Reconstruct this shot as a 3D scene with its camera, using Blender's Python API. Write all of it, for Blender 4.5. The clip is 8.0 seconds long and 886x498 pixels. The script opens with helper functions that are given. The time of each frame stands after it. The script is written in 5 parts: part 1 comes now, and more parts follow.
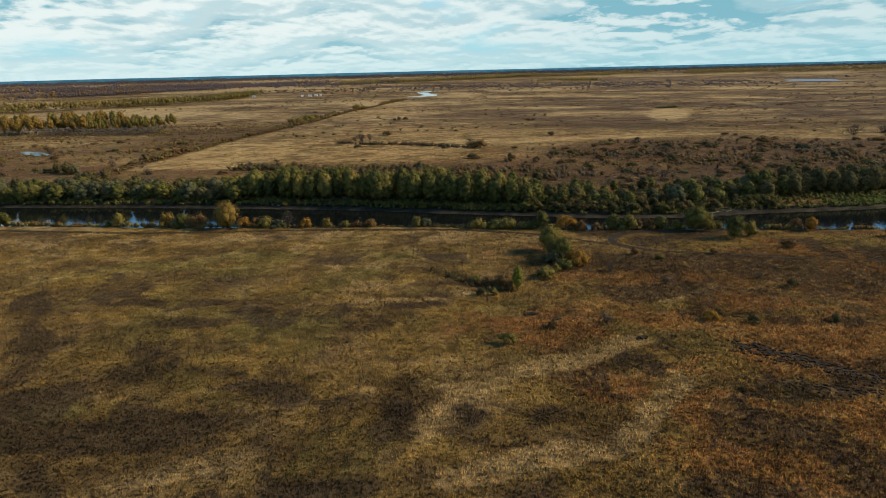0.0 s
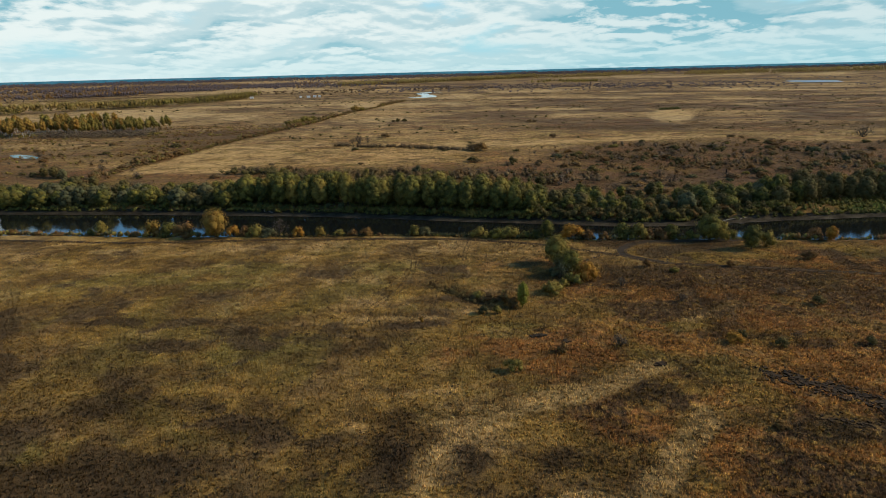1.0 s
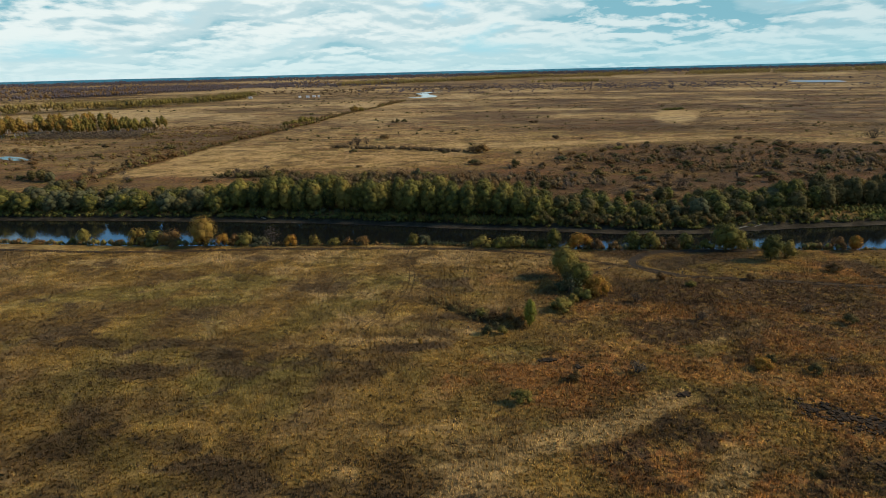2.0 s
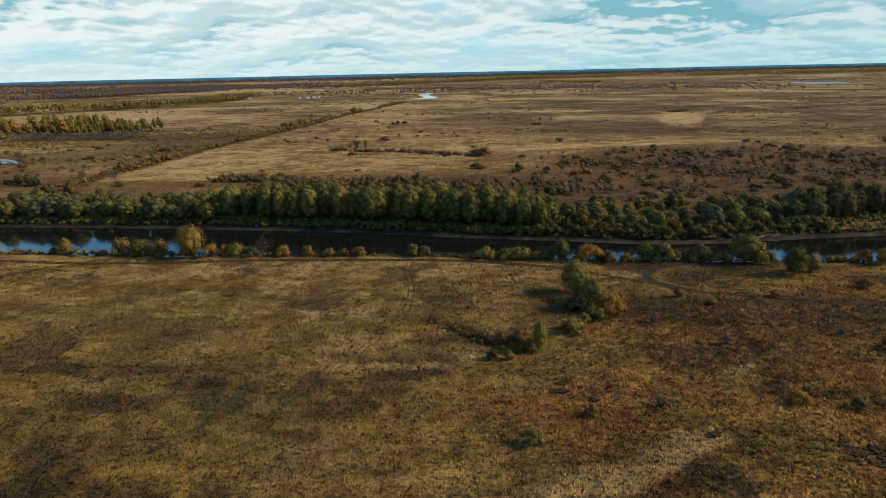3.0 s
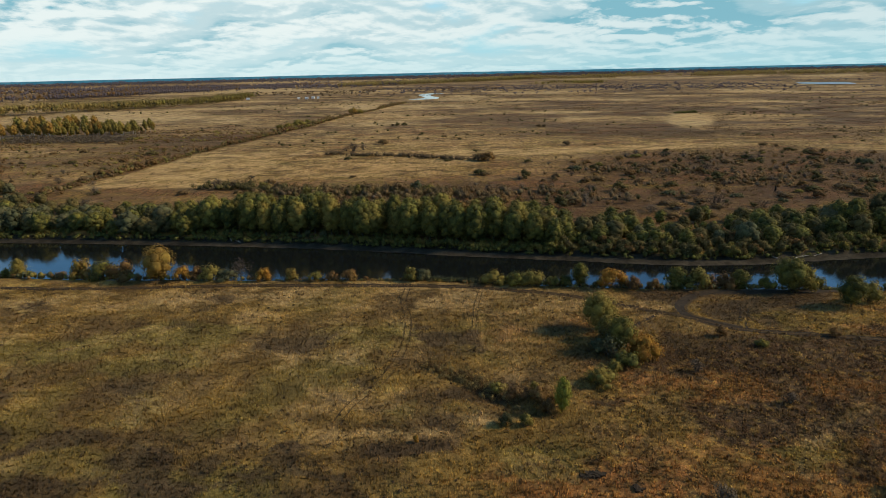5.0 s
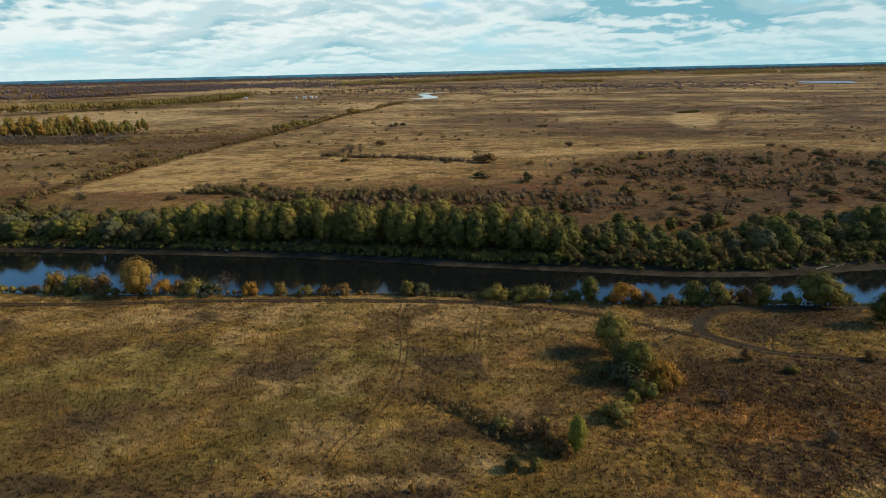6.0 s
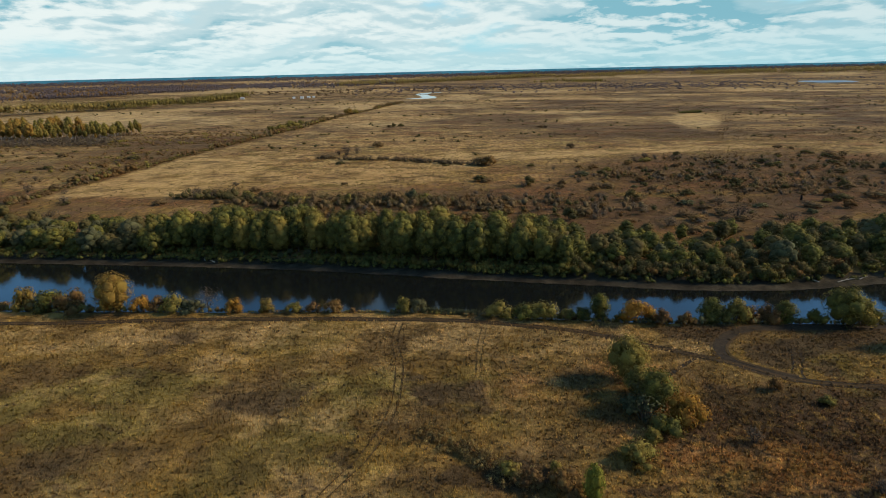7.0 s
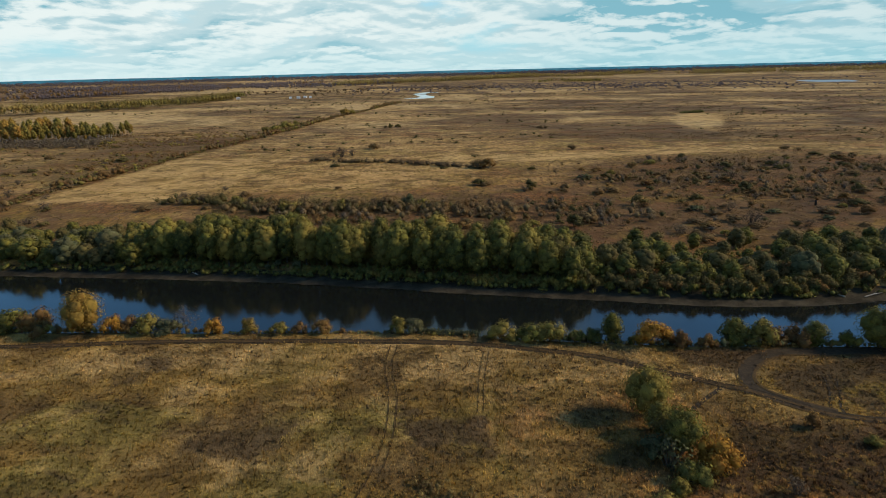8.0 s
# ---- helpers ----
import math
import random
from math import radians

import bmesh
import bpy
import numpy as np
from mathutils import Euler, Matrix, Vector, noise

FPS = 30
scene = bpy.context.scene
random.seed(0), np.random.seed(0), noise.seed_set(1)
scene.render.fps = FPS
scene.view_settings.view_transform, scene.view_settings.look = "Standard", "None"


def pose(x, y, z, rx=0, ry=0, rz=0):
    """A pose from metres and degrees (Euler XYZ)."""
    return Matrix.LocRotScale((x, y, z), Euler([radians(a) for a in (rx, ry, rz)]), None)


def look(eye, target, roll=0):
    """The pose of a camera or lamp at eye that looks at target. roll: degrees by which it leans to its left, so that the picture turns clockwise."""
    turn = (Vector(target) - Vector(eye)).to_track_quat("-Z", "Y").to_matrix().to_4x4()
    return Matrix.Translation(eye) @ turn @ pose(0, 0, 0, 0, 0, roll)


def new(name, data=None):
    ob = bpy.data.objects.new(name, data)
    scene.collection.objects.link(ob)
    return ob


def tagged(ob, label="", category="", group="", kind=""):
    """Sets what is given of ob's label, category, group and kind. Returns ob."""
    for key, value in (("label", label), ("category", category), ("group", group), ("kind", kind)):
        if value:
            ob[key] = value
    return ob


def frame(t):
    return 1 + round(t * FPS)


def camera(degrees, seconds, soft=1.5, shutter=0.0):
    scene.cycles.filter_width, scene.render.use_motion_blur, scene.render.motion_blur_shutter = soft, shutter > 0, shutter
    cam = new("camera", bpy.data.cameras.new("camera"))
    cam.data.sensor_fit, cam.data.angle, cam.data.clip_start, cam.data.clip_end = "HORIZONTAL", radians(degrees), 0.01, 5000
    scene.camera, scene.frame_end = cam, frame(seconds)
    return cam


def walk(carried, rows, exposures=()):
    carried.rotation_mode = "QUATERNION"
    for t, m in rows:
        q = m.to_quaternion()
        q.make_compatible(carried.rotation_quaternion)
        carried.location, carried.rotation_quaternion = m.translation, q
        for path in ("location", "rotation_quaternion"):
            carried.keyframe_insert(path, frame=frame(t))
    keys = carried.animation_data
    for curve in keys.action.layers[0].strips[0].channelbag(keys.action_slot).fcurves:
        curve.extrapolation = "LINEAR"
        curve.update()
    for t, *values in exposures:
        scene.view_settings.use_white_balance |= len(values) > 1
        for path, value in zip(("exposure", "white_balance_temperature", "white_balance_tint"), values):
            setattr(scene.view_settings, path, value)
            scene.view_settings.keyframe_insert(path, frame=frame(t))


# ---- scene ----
cam = camera(72.0, 8.0, soft=0.6, shutter=0.5)
PATH = [
    (0, (1.580, 0.740, 63.830), (1.565, 2.659, 63.2645), -1.00),
    (0.5, (1.570, 7.480, 63.830), (1.555, 9.399, 63.2655), -1.00),
    (1, (1.585, 14.330, 63.760), (1.571, 16.249, 63.1975), -1.00),
    (1.5, (1.535, 20.950, 63.830), (1.521, 22.869, 63.2665), -1.00),
    (3, (1.255, 41.075, 63.840), (1.238, 42.994, 63.2800), -0.90),
    (3.5, (1.200, 47.760, 63.740), (1.181, 49.679, 63.1825), -0.90),
    (4, (1.050, 54.555, 63.710), (1.030, 56.474, 63.1525), -0.85),
    (4.5, (0.893, 61.380, 63.700), (0.873, 63.299, 63.1415), -0.85),
    (6, (0.785, 81.740, 63.810), (0.767, 83.659, 63.2470), -0.90),
    (6.5, (0.815, 88.185, 63.970), (0.799, 90.104, 63.4060), -0.90),
    (7, (0.810, 94.960, 64.000), (0.796, 96.879, 63.4360), -0.95),
    (7.5, (0.745, 101.650, 63.955), (0.734, 103.569, 63.3900), -0.95),
    (8, (0.835, 109.080, 63.960), (0.827, 110.999, 63.3945), -1.00),
]
walk(cam, [(t, look(eye, target, roll)) for t, eye, target, roll in PATH])

# ---- light ----
SUN_AZ, SUN_EL = 86.0, 30.0          # degrees clockwise from +y, degrees above the horizon
SKY_STRENGTH, CLOUD_STRENGTH = 0.16, 0.95
to_sun = Vector((math.sin(radians(SUN_AZ)) * math.cos(radians(SUN_EL)), math.cos(radians(SUN_AZ)) * math.cos(radians(SUN_EL)), math.sin(radians(SUN_EL))))
sun = new("sun", bpy.data.lights.new("sun", "SUN"))
sun.data.energy, sun.data.angle, sun.data.color = 5.0, radians(7.0), (1.0, 0.82, 0.56)
sun.matrix_world = look(to_sun * 200, (0, 0, 0))


class Nodes:
    """A short way to lay out shader nodes."""

    def __init__(self, tree):
        self.tree = tree
        tree.nodes.clear()

    def add(self, kind, out=0, values=(), **settings):
        node = self.tree.nodes.new(kind)
        for key, value in settings.items():
            setattr(node, key, value)
        for slot, value in dict(values).items():
            if hasattr(value, "is_linked"):
                self.tree.links.new(value, node.inputs[slot])
            else:
                node.inputs[slot].default_value = value
        return node.outputs[out] if out is not None else node

    def math(self, op, a, b=0.0, c=0.0):
        return self.add("ShaderNodeMath", 0, {0: a, 1: b, 2: c}, operation=op)

    def ramp(self, fac, lo, hi, a=0.0, b=1.0):
        return self.add("ShaderNodeMapRange", 0, {0: fac, 1: lo, 2: hi, 3: a, 4: b}, interpolation_type="SMOOTHSTEP")

    def noise(self, where, scale, detail=4.0, rough=0.55, distort=0.0, out=0):
        return self.add("ShaderNodeTexNoise", out, {"Vector": where, "Scale": scale, "Detail": detail, "Roughness": rough, "Distortion": distort})

    def mix(self, fac, a, b, blend="MIX"):
        return self.add("ShaderNodeMix", 2, {0: fac, 6: a, 7: b}, data_type="RGBA", blend_type=blend)

    def hue(self, color, hue=0.5, sat=1.0, val=1.0):
        return self.add("ShaderNodeHueSaturation", 0, {"Color": color, "Hue": hue, "Saturation": sat, "Value": val})


def rgb(r, g, b):
    return (r, g, b, 1.0)


# sky: clear air seen between long flat clouds that open overhead
world = bpy.data.worlds.new("sky")
scene.world = world
world.use_nodes = True
w = Nodes(world.node_tree)
clear = w.add("ShaderNodeTexSky", 0, sky_type="NISHITA", sun_disc=False, sun_elevation=radians(SUN_EL), sun_rotation=radians(SUN_AZ), altitude=100.0, air_density=1.0, dust_density=0.3, ozone_density=3.0)
way = w.add("ShaderNodeTexCoord", "Generated")
high = w.add("ShaderNodeSeparateXYZ", 2, {0: way})


flat = w.add("ShaderNodeSeparateXYZ", None, {0: way})
spread = w.math("ADD", w.math("MAXIMUM", high, 0.0), 0.19)
deck = w.add("ShaderNodeCombineXYZ", 0, {0: w.math("DIVIDE", flat.outputs[0], spread), 1: w.math("DIVIDE", flat.outputs[1], spread), 2: 0.0})


def cloud_depth(shift):
    """Thickness of the cloud sheet, which lies flat above the plain."""
    at = w.add("ShaderNodeMapping", 0, {0: deck, 1: (6.7, 2.9 + shift, 1.7), 3: (1.15, 1.0, 1.0)})
    big = w.noise(at, 1.0, 3.0, 0.5, 0.3)
    small = w.noise(at, 2.2, 7.0, 0.58, 0.2)
    return w.math("ADD", w.math("MULTIPLY", big, 0.68), w.math("MULTIPLY", small, 0.42))


depth, nearer = cloud_depth(0.0), cloud_depth(0.09)
open_sky = w.ramp(high, 0.12, 0.26, 0.0, 0.24)
mask = w.ramp(w.math("SUBTRACT", depth, open_sky), 0.31, 0.50)
lit = w.ramp(w.math("SUBTRACT", depth, nearer), -0.06, 0.06)
heavy = w.ramp(depth, 0.50, 0.68)
east = w.ramp(flat.outputs[0], -0.35, 0.6)
shade = w.math("ADD", w.math("MULTIPLY", w.ramp(lit, 0.0, 1.0, 1.0, 0.05), w.ramp(heavy, 0.0, 1.0, 0.50, 1.1)), w.math("MULTIPLY", east, 0.30))
cloud = w.mix(shade, rgb(0.89, 0.98, 0.96), rgb(0.24, 0.52, 0.62))
low = w.ramp(high, 0.0, 0.07, 1.0, 0.0)
cloud = w.mix(w.math("MULTIPLY", low, 0.60), cloud, w.mix(east, rgb(0.62, 0.85, 0.88), rgb(0.46, 0.77, 0.83)))
air = w.mix(w.ramp(high, 0.0, 0.16, 1.0, 0.0), w.mix(1.0, clear, rgb(0.62, 1.0, 1.14), "MULTIPLY"), rgb(2.5, 4.4, 5.0))
a = w.add("ShaderNodeBackground", 0, {0: air, 1: SKY_STRENGTH})
b = w.add("ShaderNodeBackground", 0, {0: cloud, 1: CLOUD_STRENGTH})
w.add("ShaderNodeOutputWorld", None, {0: w.add("ShaderNodeMixShader", 0, {0: mask, 1: a, 2: b})})


# ---- materials ----
def material(name):
    m = bpy.data.materials.new(name)
    m.use_nodes = True
    return m, Nodes(m.node_tree)


def finish(n, shader):
    n.add("ShaderNodeOutputMaterial", None, {0: shader})


def principled(n, color, rough=0.9, spec=0.15, normal=None, **more):
    values = {"Base Color": color, "Roughness": rough, "Specular IOR Level": spec, **more}
    if normal is not None:
        values["Normal"] = normal
    return n.add("ShaderNodeBsdfPrincipled", 0, values)


STRAW, OCHRE, BROWN = rgb(0.375, 0.238, 0.092), rgb(0.280, 0.164, 0.039), rgb(0.138, 0.080, 0.029)
RUST, GREEN, DARK = rgb(0.25, 0.100, 0.028), rgb(0.190, 0.145, 0.034), rgb(0.042, 0.027, 0.016)
GOLD = rgb(0.40, 0.235, 0.050)
MUD, SCRUB, LAWN = rgb(0.037, 0.030, 0.020), rgb(0.072, 0.039, 0.020), rgb(0.055, 0.085, 0.016)
HAZE_TAN, GREY = rgb(0.20, 0.155, 0.062), rgb(0.175, 0.118, 0.062)


def cover_color(n, where):
    """Meadow colour from the weights that the mesh carries, broken up by noise at several scales."""
    long = n.add("ShaderNodeMapping", 0, {0: where, 3: (0.75, 1.0, 1.0)})
    wide = n.noise(where, 0.05, 6.0, 0.62)
    rags = n.noise(long, 0.075, 9.0, 0.66, 0.5)
    fine = n.noise(where, 0.8, 5.0, 0.68)
    grain = n.noise(where, 4.0, 3.0, 0.6)
    one = n.add("ShaderNodeSeparateColor", None, {0: n.add("ShaderNodeAttribute", "Color", attribute_name="cover")})
    two = n.add("ShaderNodeSeparateColor", None, {0: n.add("ShaderNodeAttribute", "Color", attribute_name="kind")})
    rough_edge = n.math("ADD", n.math("MULTIPLY", n.math("SUBTRACT", rags, 0.5), 3.0), n.math("MULTIPLY", n.math("SUBTRACT", fine, 0.5), 0.7))

    def edge(weight, sharp=0.22):
        return n.ramp(n.math("ADD", weight, rough_edge), 0.5 - sharp, 0.5 + sharp)

    color = n.mix(n.ramp(wide, 0.38, 0.62), BROWN, OCHRE)
    color = n.mix(n.ramp(fine, 0.42, 0.72, 0.0, 0.4), color, OCHRE)
    tint = n.noise(where, 0.022, 5.0, 0.6, 0.6)
    color = n.mix(n.ramp(tint, 0.52, 0.62, 0.0, 0.5), color, GREEN)
    color = n.mix(n.ramp(tint, 0.46, 0.38, 0.0, 0.25), color, GREY)
    color = n.mix(n.math("MULTIPLY", edge(one.outputs[1]), 0.75), color, RUST)
    color = n.mix(n.math("MULTIPLY", edge(one.outputs[2]), 0.7), color, GREEN)
    color = n.mix(n.math("MULTIPLY", edge(one.outputs[0], 0.35), 0.8), color, STRAW)
    color = n.mix(n.math("MULTIPLY", edge(two.outputs[1], 0.3), 0.85), color, SCRUB)
    color = n.mix(n.math("MULTIPLY", edge(two.outputs[0]), 0.85), color, DARK)
    color = n.mix(n.ramp(two.outputs[2], 0.3, 0.7), color, MUD)
    color = n.mix(n.ramp(n.add("ShaderNodeAttribute", "Fac", attribute_name="lawn"), 0.3, 0.7), color, LAWN)
    # far ground pales and dulls with distance: haze mixed into its colour
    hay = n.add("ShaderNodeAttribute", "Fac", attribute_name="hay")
    color = n.mix(n.math("MULTIPLY", hay, 0.6), color, n.hue(n.mix(0.3, color, HAZE_TAN), 0.505, 0.85, 1.22))
    away = n.add("ShaderNodeMapping", 0, {0: where, 3: (1.0, 0.3, 1.0)})
    speck = n.ramp(n.noise(away, 0.10, 5.0, 0.68), 0.50, 0.60, 0.0, 0.42)
    color = n.mix(n.math("MULTIPLY", n.math("MULTIPLY", hay, speck), n.ramp(one.outputs[0], 0.3, 0.85, 1.0, 0.2)), color, SCRUB)
    rough_plain = n.add("ShaderNodeAttribute", "Fac", attribute_name="rough")
    mottle = n.noise(n.add("ShaderNodeMapping", 0, {0: where, 3: (0.6, 1.0, 1.0)}), 0.028, 10.0, 0.68, 0.6)
    bare = n.ramp(one.outputs[0], 0.3, 0.85, 1.0, 0.15)
    color = n.mix(n.math("MULTIPLY", n.math("MULTIPLY", rough_plain, bare), n.ramp(mottle, 0.50, 0.60, 0.0, 0.62)), color, n.mix(n.ramp(fine, 0.4, 0.6), DARK, RUST))
    color = n.mix(n.math("MULTIPLY", n.math("MULTIPLY", rough_plain, n.ramp(mottle, 0.49, 0.40, 0.0, 0.45)), n.ramp(two.outputs[1], 0.1, 0.8, 1.0, 0.25)), color, STRAW)
    broad = n.noise(n.add("ShaderNodeMapping", 0, {0: where, 3: (0.5, 1.0, 1.0)}), 0.0085, 9.0, 0.66, 0.5)
    color = n.mix(n.math("MULTIPLY", n.math("MULTIPLY", hay, bare), n.ramp(broad, 0.51, 0.58, 0.0, 0.6)), color, n.mix(n.ramp(fine, 0.4, 0.6), DARK, SCRUB))
    color = n.mix(n.math("MULTIPLY", hay, n.ramp(broad, 0.49, 0.40, 0.0, 0.6)), color, STRAW)
    tussock = n.ramp(n.noise(away, 0.42, 4.0, 0.66), 0.44, 0.58)
    color = n.mix(n.math("MULTIPLY", n.math("MULTIPLY", rough_plain, bare), n.math("MULTIPLY", tussock, 0.55)), color, SCRUB)
    straws = n.ramp(n.noise(away, 0.55, 3.0, 0.6), 0.54, 0.68, 0.0, 0.14)
    color = n.mix(n.math("MULTIPLY", rough_plain, straws), color, STRAW)
    # tussocky ground: crowns of old sedge, with shade in the gaps painted dark
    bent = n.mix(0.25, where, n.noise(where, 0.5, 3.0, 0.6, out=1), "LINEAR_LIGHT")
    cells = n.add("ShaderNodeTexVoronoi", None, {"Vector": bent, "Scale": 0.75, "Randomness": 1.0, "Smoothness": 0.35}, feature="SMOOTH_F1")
    gap_shade = n.ramp(cells.outputs[0], 0.28, 0.74, 1.14, 0.70)
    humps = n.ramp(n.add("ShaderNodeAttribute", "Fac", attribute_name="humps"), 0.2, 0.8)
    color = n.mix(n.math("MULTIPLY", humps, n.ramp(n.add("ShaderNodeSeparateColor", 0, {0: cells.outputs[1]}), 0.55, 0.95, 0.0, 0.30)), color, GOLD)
    tuft = n.math("MULTIPLY", n.math("ADD", 1.0, n.math("MULTIPLY", n.ramp(n.noise(long, 0.30, 5.0, 0.72, 0.3), 0.34, 0.66, -0.40, 0.38), n.ramp(rough_plain, 0.0, 1.0, 1.0, 0.35))), n.math("ADD", n.math("MULTIPLY", n.math("SUBTRACT", gap_shade, 1.0), humps), 1.0))
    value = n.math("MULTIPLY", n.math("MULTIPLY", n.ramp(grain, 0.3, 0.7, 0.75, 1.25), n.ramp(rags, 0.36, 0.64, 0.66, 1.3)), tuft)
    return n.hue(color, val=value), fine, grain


def ground_material():
    m, n = material("meadow")
    where = n.add("ShaderNodeNewGeometry", "Position")
    color, fine, grain = cover_color(n, where)
    # dark soil under the standing grass, with blade shade mixed into its colour
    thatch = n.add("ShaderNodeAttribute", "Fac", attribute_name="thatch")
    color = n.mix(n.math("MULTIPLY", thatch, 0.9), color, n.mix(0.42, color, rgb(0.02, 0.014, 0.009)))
    bump = n.add("ShaderNodeBump", 0, {"Height": n.math("ADD", fine, n.math("MULTIPLY", grain, 0.4)), "Strength": 0.6, "Distance": 0.6})
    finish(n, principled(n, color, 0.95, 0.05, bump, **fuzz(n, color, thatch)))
    return m


def fuzz(n, color, much):
    """The shine of fine dry stalks seen flat along the ground."""
    return {"Sheen Weight": n.math("MULTIPLY", much, 0.24), "Sheen Roughness": 0.4, "Sheen Tint": n.mix(0.75, rgb(0.9, 0.6, 0.24), n.hue(color, val=2.0))}


def grass_material():
    m, n = material("dry_grass")
    where = n.add("ShaderNodeNewGeometry", "Position")
    color, fine, grain = cover_color(n, where)
    chance = n.add("ShaderNodeNewGeometry", "Random Per Island")
    color = n.hue(color, n.ramp(chance, 0.0, 1.0, 0.49, 0.512), 1.0, n.ramp(chance, 0.0, 1.0, 1.25, 1.5))
    leaf = n.add("ShaderNodeMixShader", 0, {0: 0.15, 1: principled(n, color, 0.85, 0.05, None, **fuzz(n, color, n.add("ShaderNodeAttribute", "Fac", attribute_name="thatch"))), 2: n.add("ShaderNodeBsdfTranslucent", 0, {0: color})})
    finish(n, leaf)
    return m


def leaf_material(name, a, b, c, spread=0.5):
    """Foliage between three colours: by plant, by clump, and paler towards single leaves."""
    m, n = material(name)
    plant = n.add("ShaderNodeObjectInfo", "Random")
    leaf = n.add("ShaderNodeNewGeometry", "Random Per Island")
    where = n.add("ShaderNodeNewGeometry", "Position")
    patch = n.noise(where, 0.5, 3.0, 0.65)
    color = n.mix(n.ramp(plant, 0.0, 1.0), a, b)
    color = n.mix(n.math("MULTIPLY", n.ramp(patch, 0.42, 0.68), spread), color, c)
    color = n.hue(color, n.ramp(leaf, 0.0, 1.0, 0.493, 0.51), 1.0, n.ramp(leaf, 0.0, 1.0, 0.84, 1.18))
    finish(n, n.add("ShaderNodeMixShader", 0, {0: 0.22, 1: principled(n, color, 0.8, 0.06), 2: n.add("ShaderNodeBsdfTranslucent", 0, {0: color})}))
    return m


def bark_material(name, a, b, scale=3.0):
    m, n = material(name)
    where = n.add("ShaderNodeTexCoord", "Object")
    stretch = n.add("ShaderNodeMapping", 0, {0: where, 3: (1.0, 1.0, 0.25)})
    grain = n.noise(stretch, scale, 6.0, 0.65)
    bump = n.add("ShaderNodeBump", 0, {"Height": grain, "Strength": 0.7, "Distance": 0.05})
    finish(n, principled(n, n.mix(n.ramp(grain, 0.38, 0.66), a, b), 0.9, 0.1, bump))
    return m


def water_material():
    m, n = material("river_water")
    where = n.add("ShaderNodeNewGeometry", "Position")
    ripple = n.add("ShaderNodeBump", 0, {"Height": n.noise(where, 1.6, 4.0, 0.6, 0.3), "Strength": 0.16, "Distance": 0.06})
    calm = n.ramp(n.noise(where, 0.05, 3.0), 0.4, 0.65, 0.03, 0.09)
    finish(n, principled(n, rgb(0.006, 0.007, 0.007), calm, 0.5, ripple, IOR=1.45))
    return m


def plain_material(name, a, b, scale, rough=0.9, spec=0.1, bumped=0.4):
    m, n = material(name)
    where = n.add("ShaderNodeNewGeometry", "Position")
    grain = n.noise(where, scale, 6.0, 0.65)
    bump = n.add("ShaderNodeBump", 0, {"Height": grain, "Strength": bumped, "Distance": 0.2})
    finish(n, principled(n, n.mix(n.ramp(grain, 0.35, 0.68), a, b), rough, spec, bump))
    return m


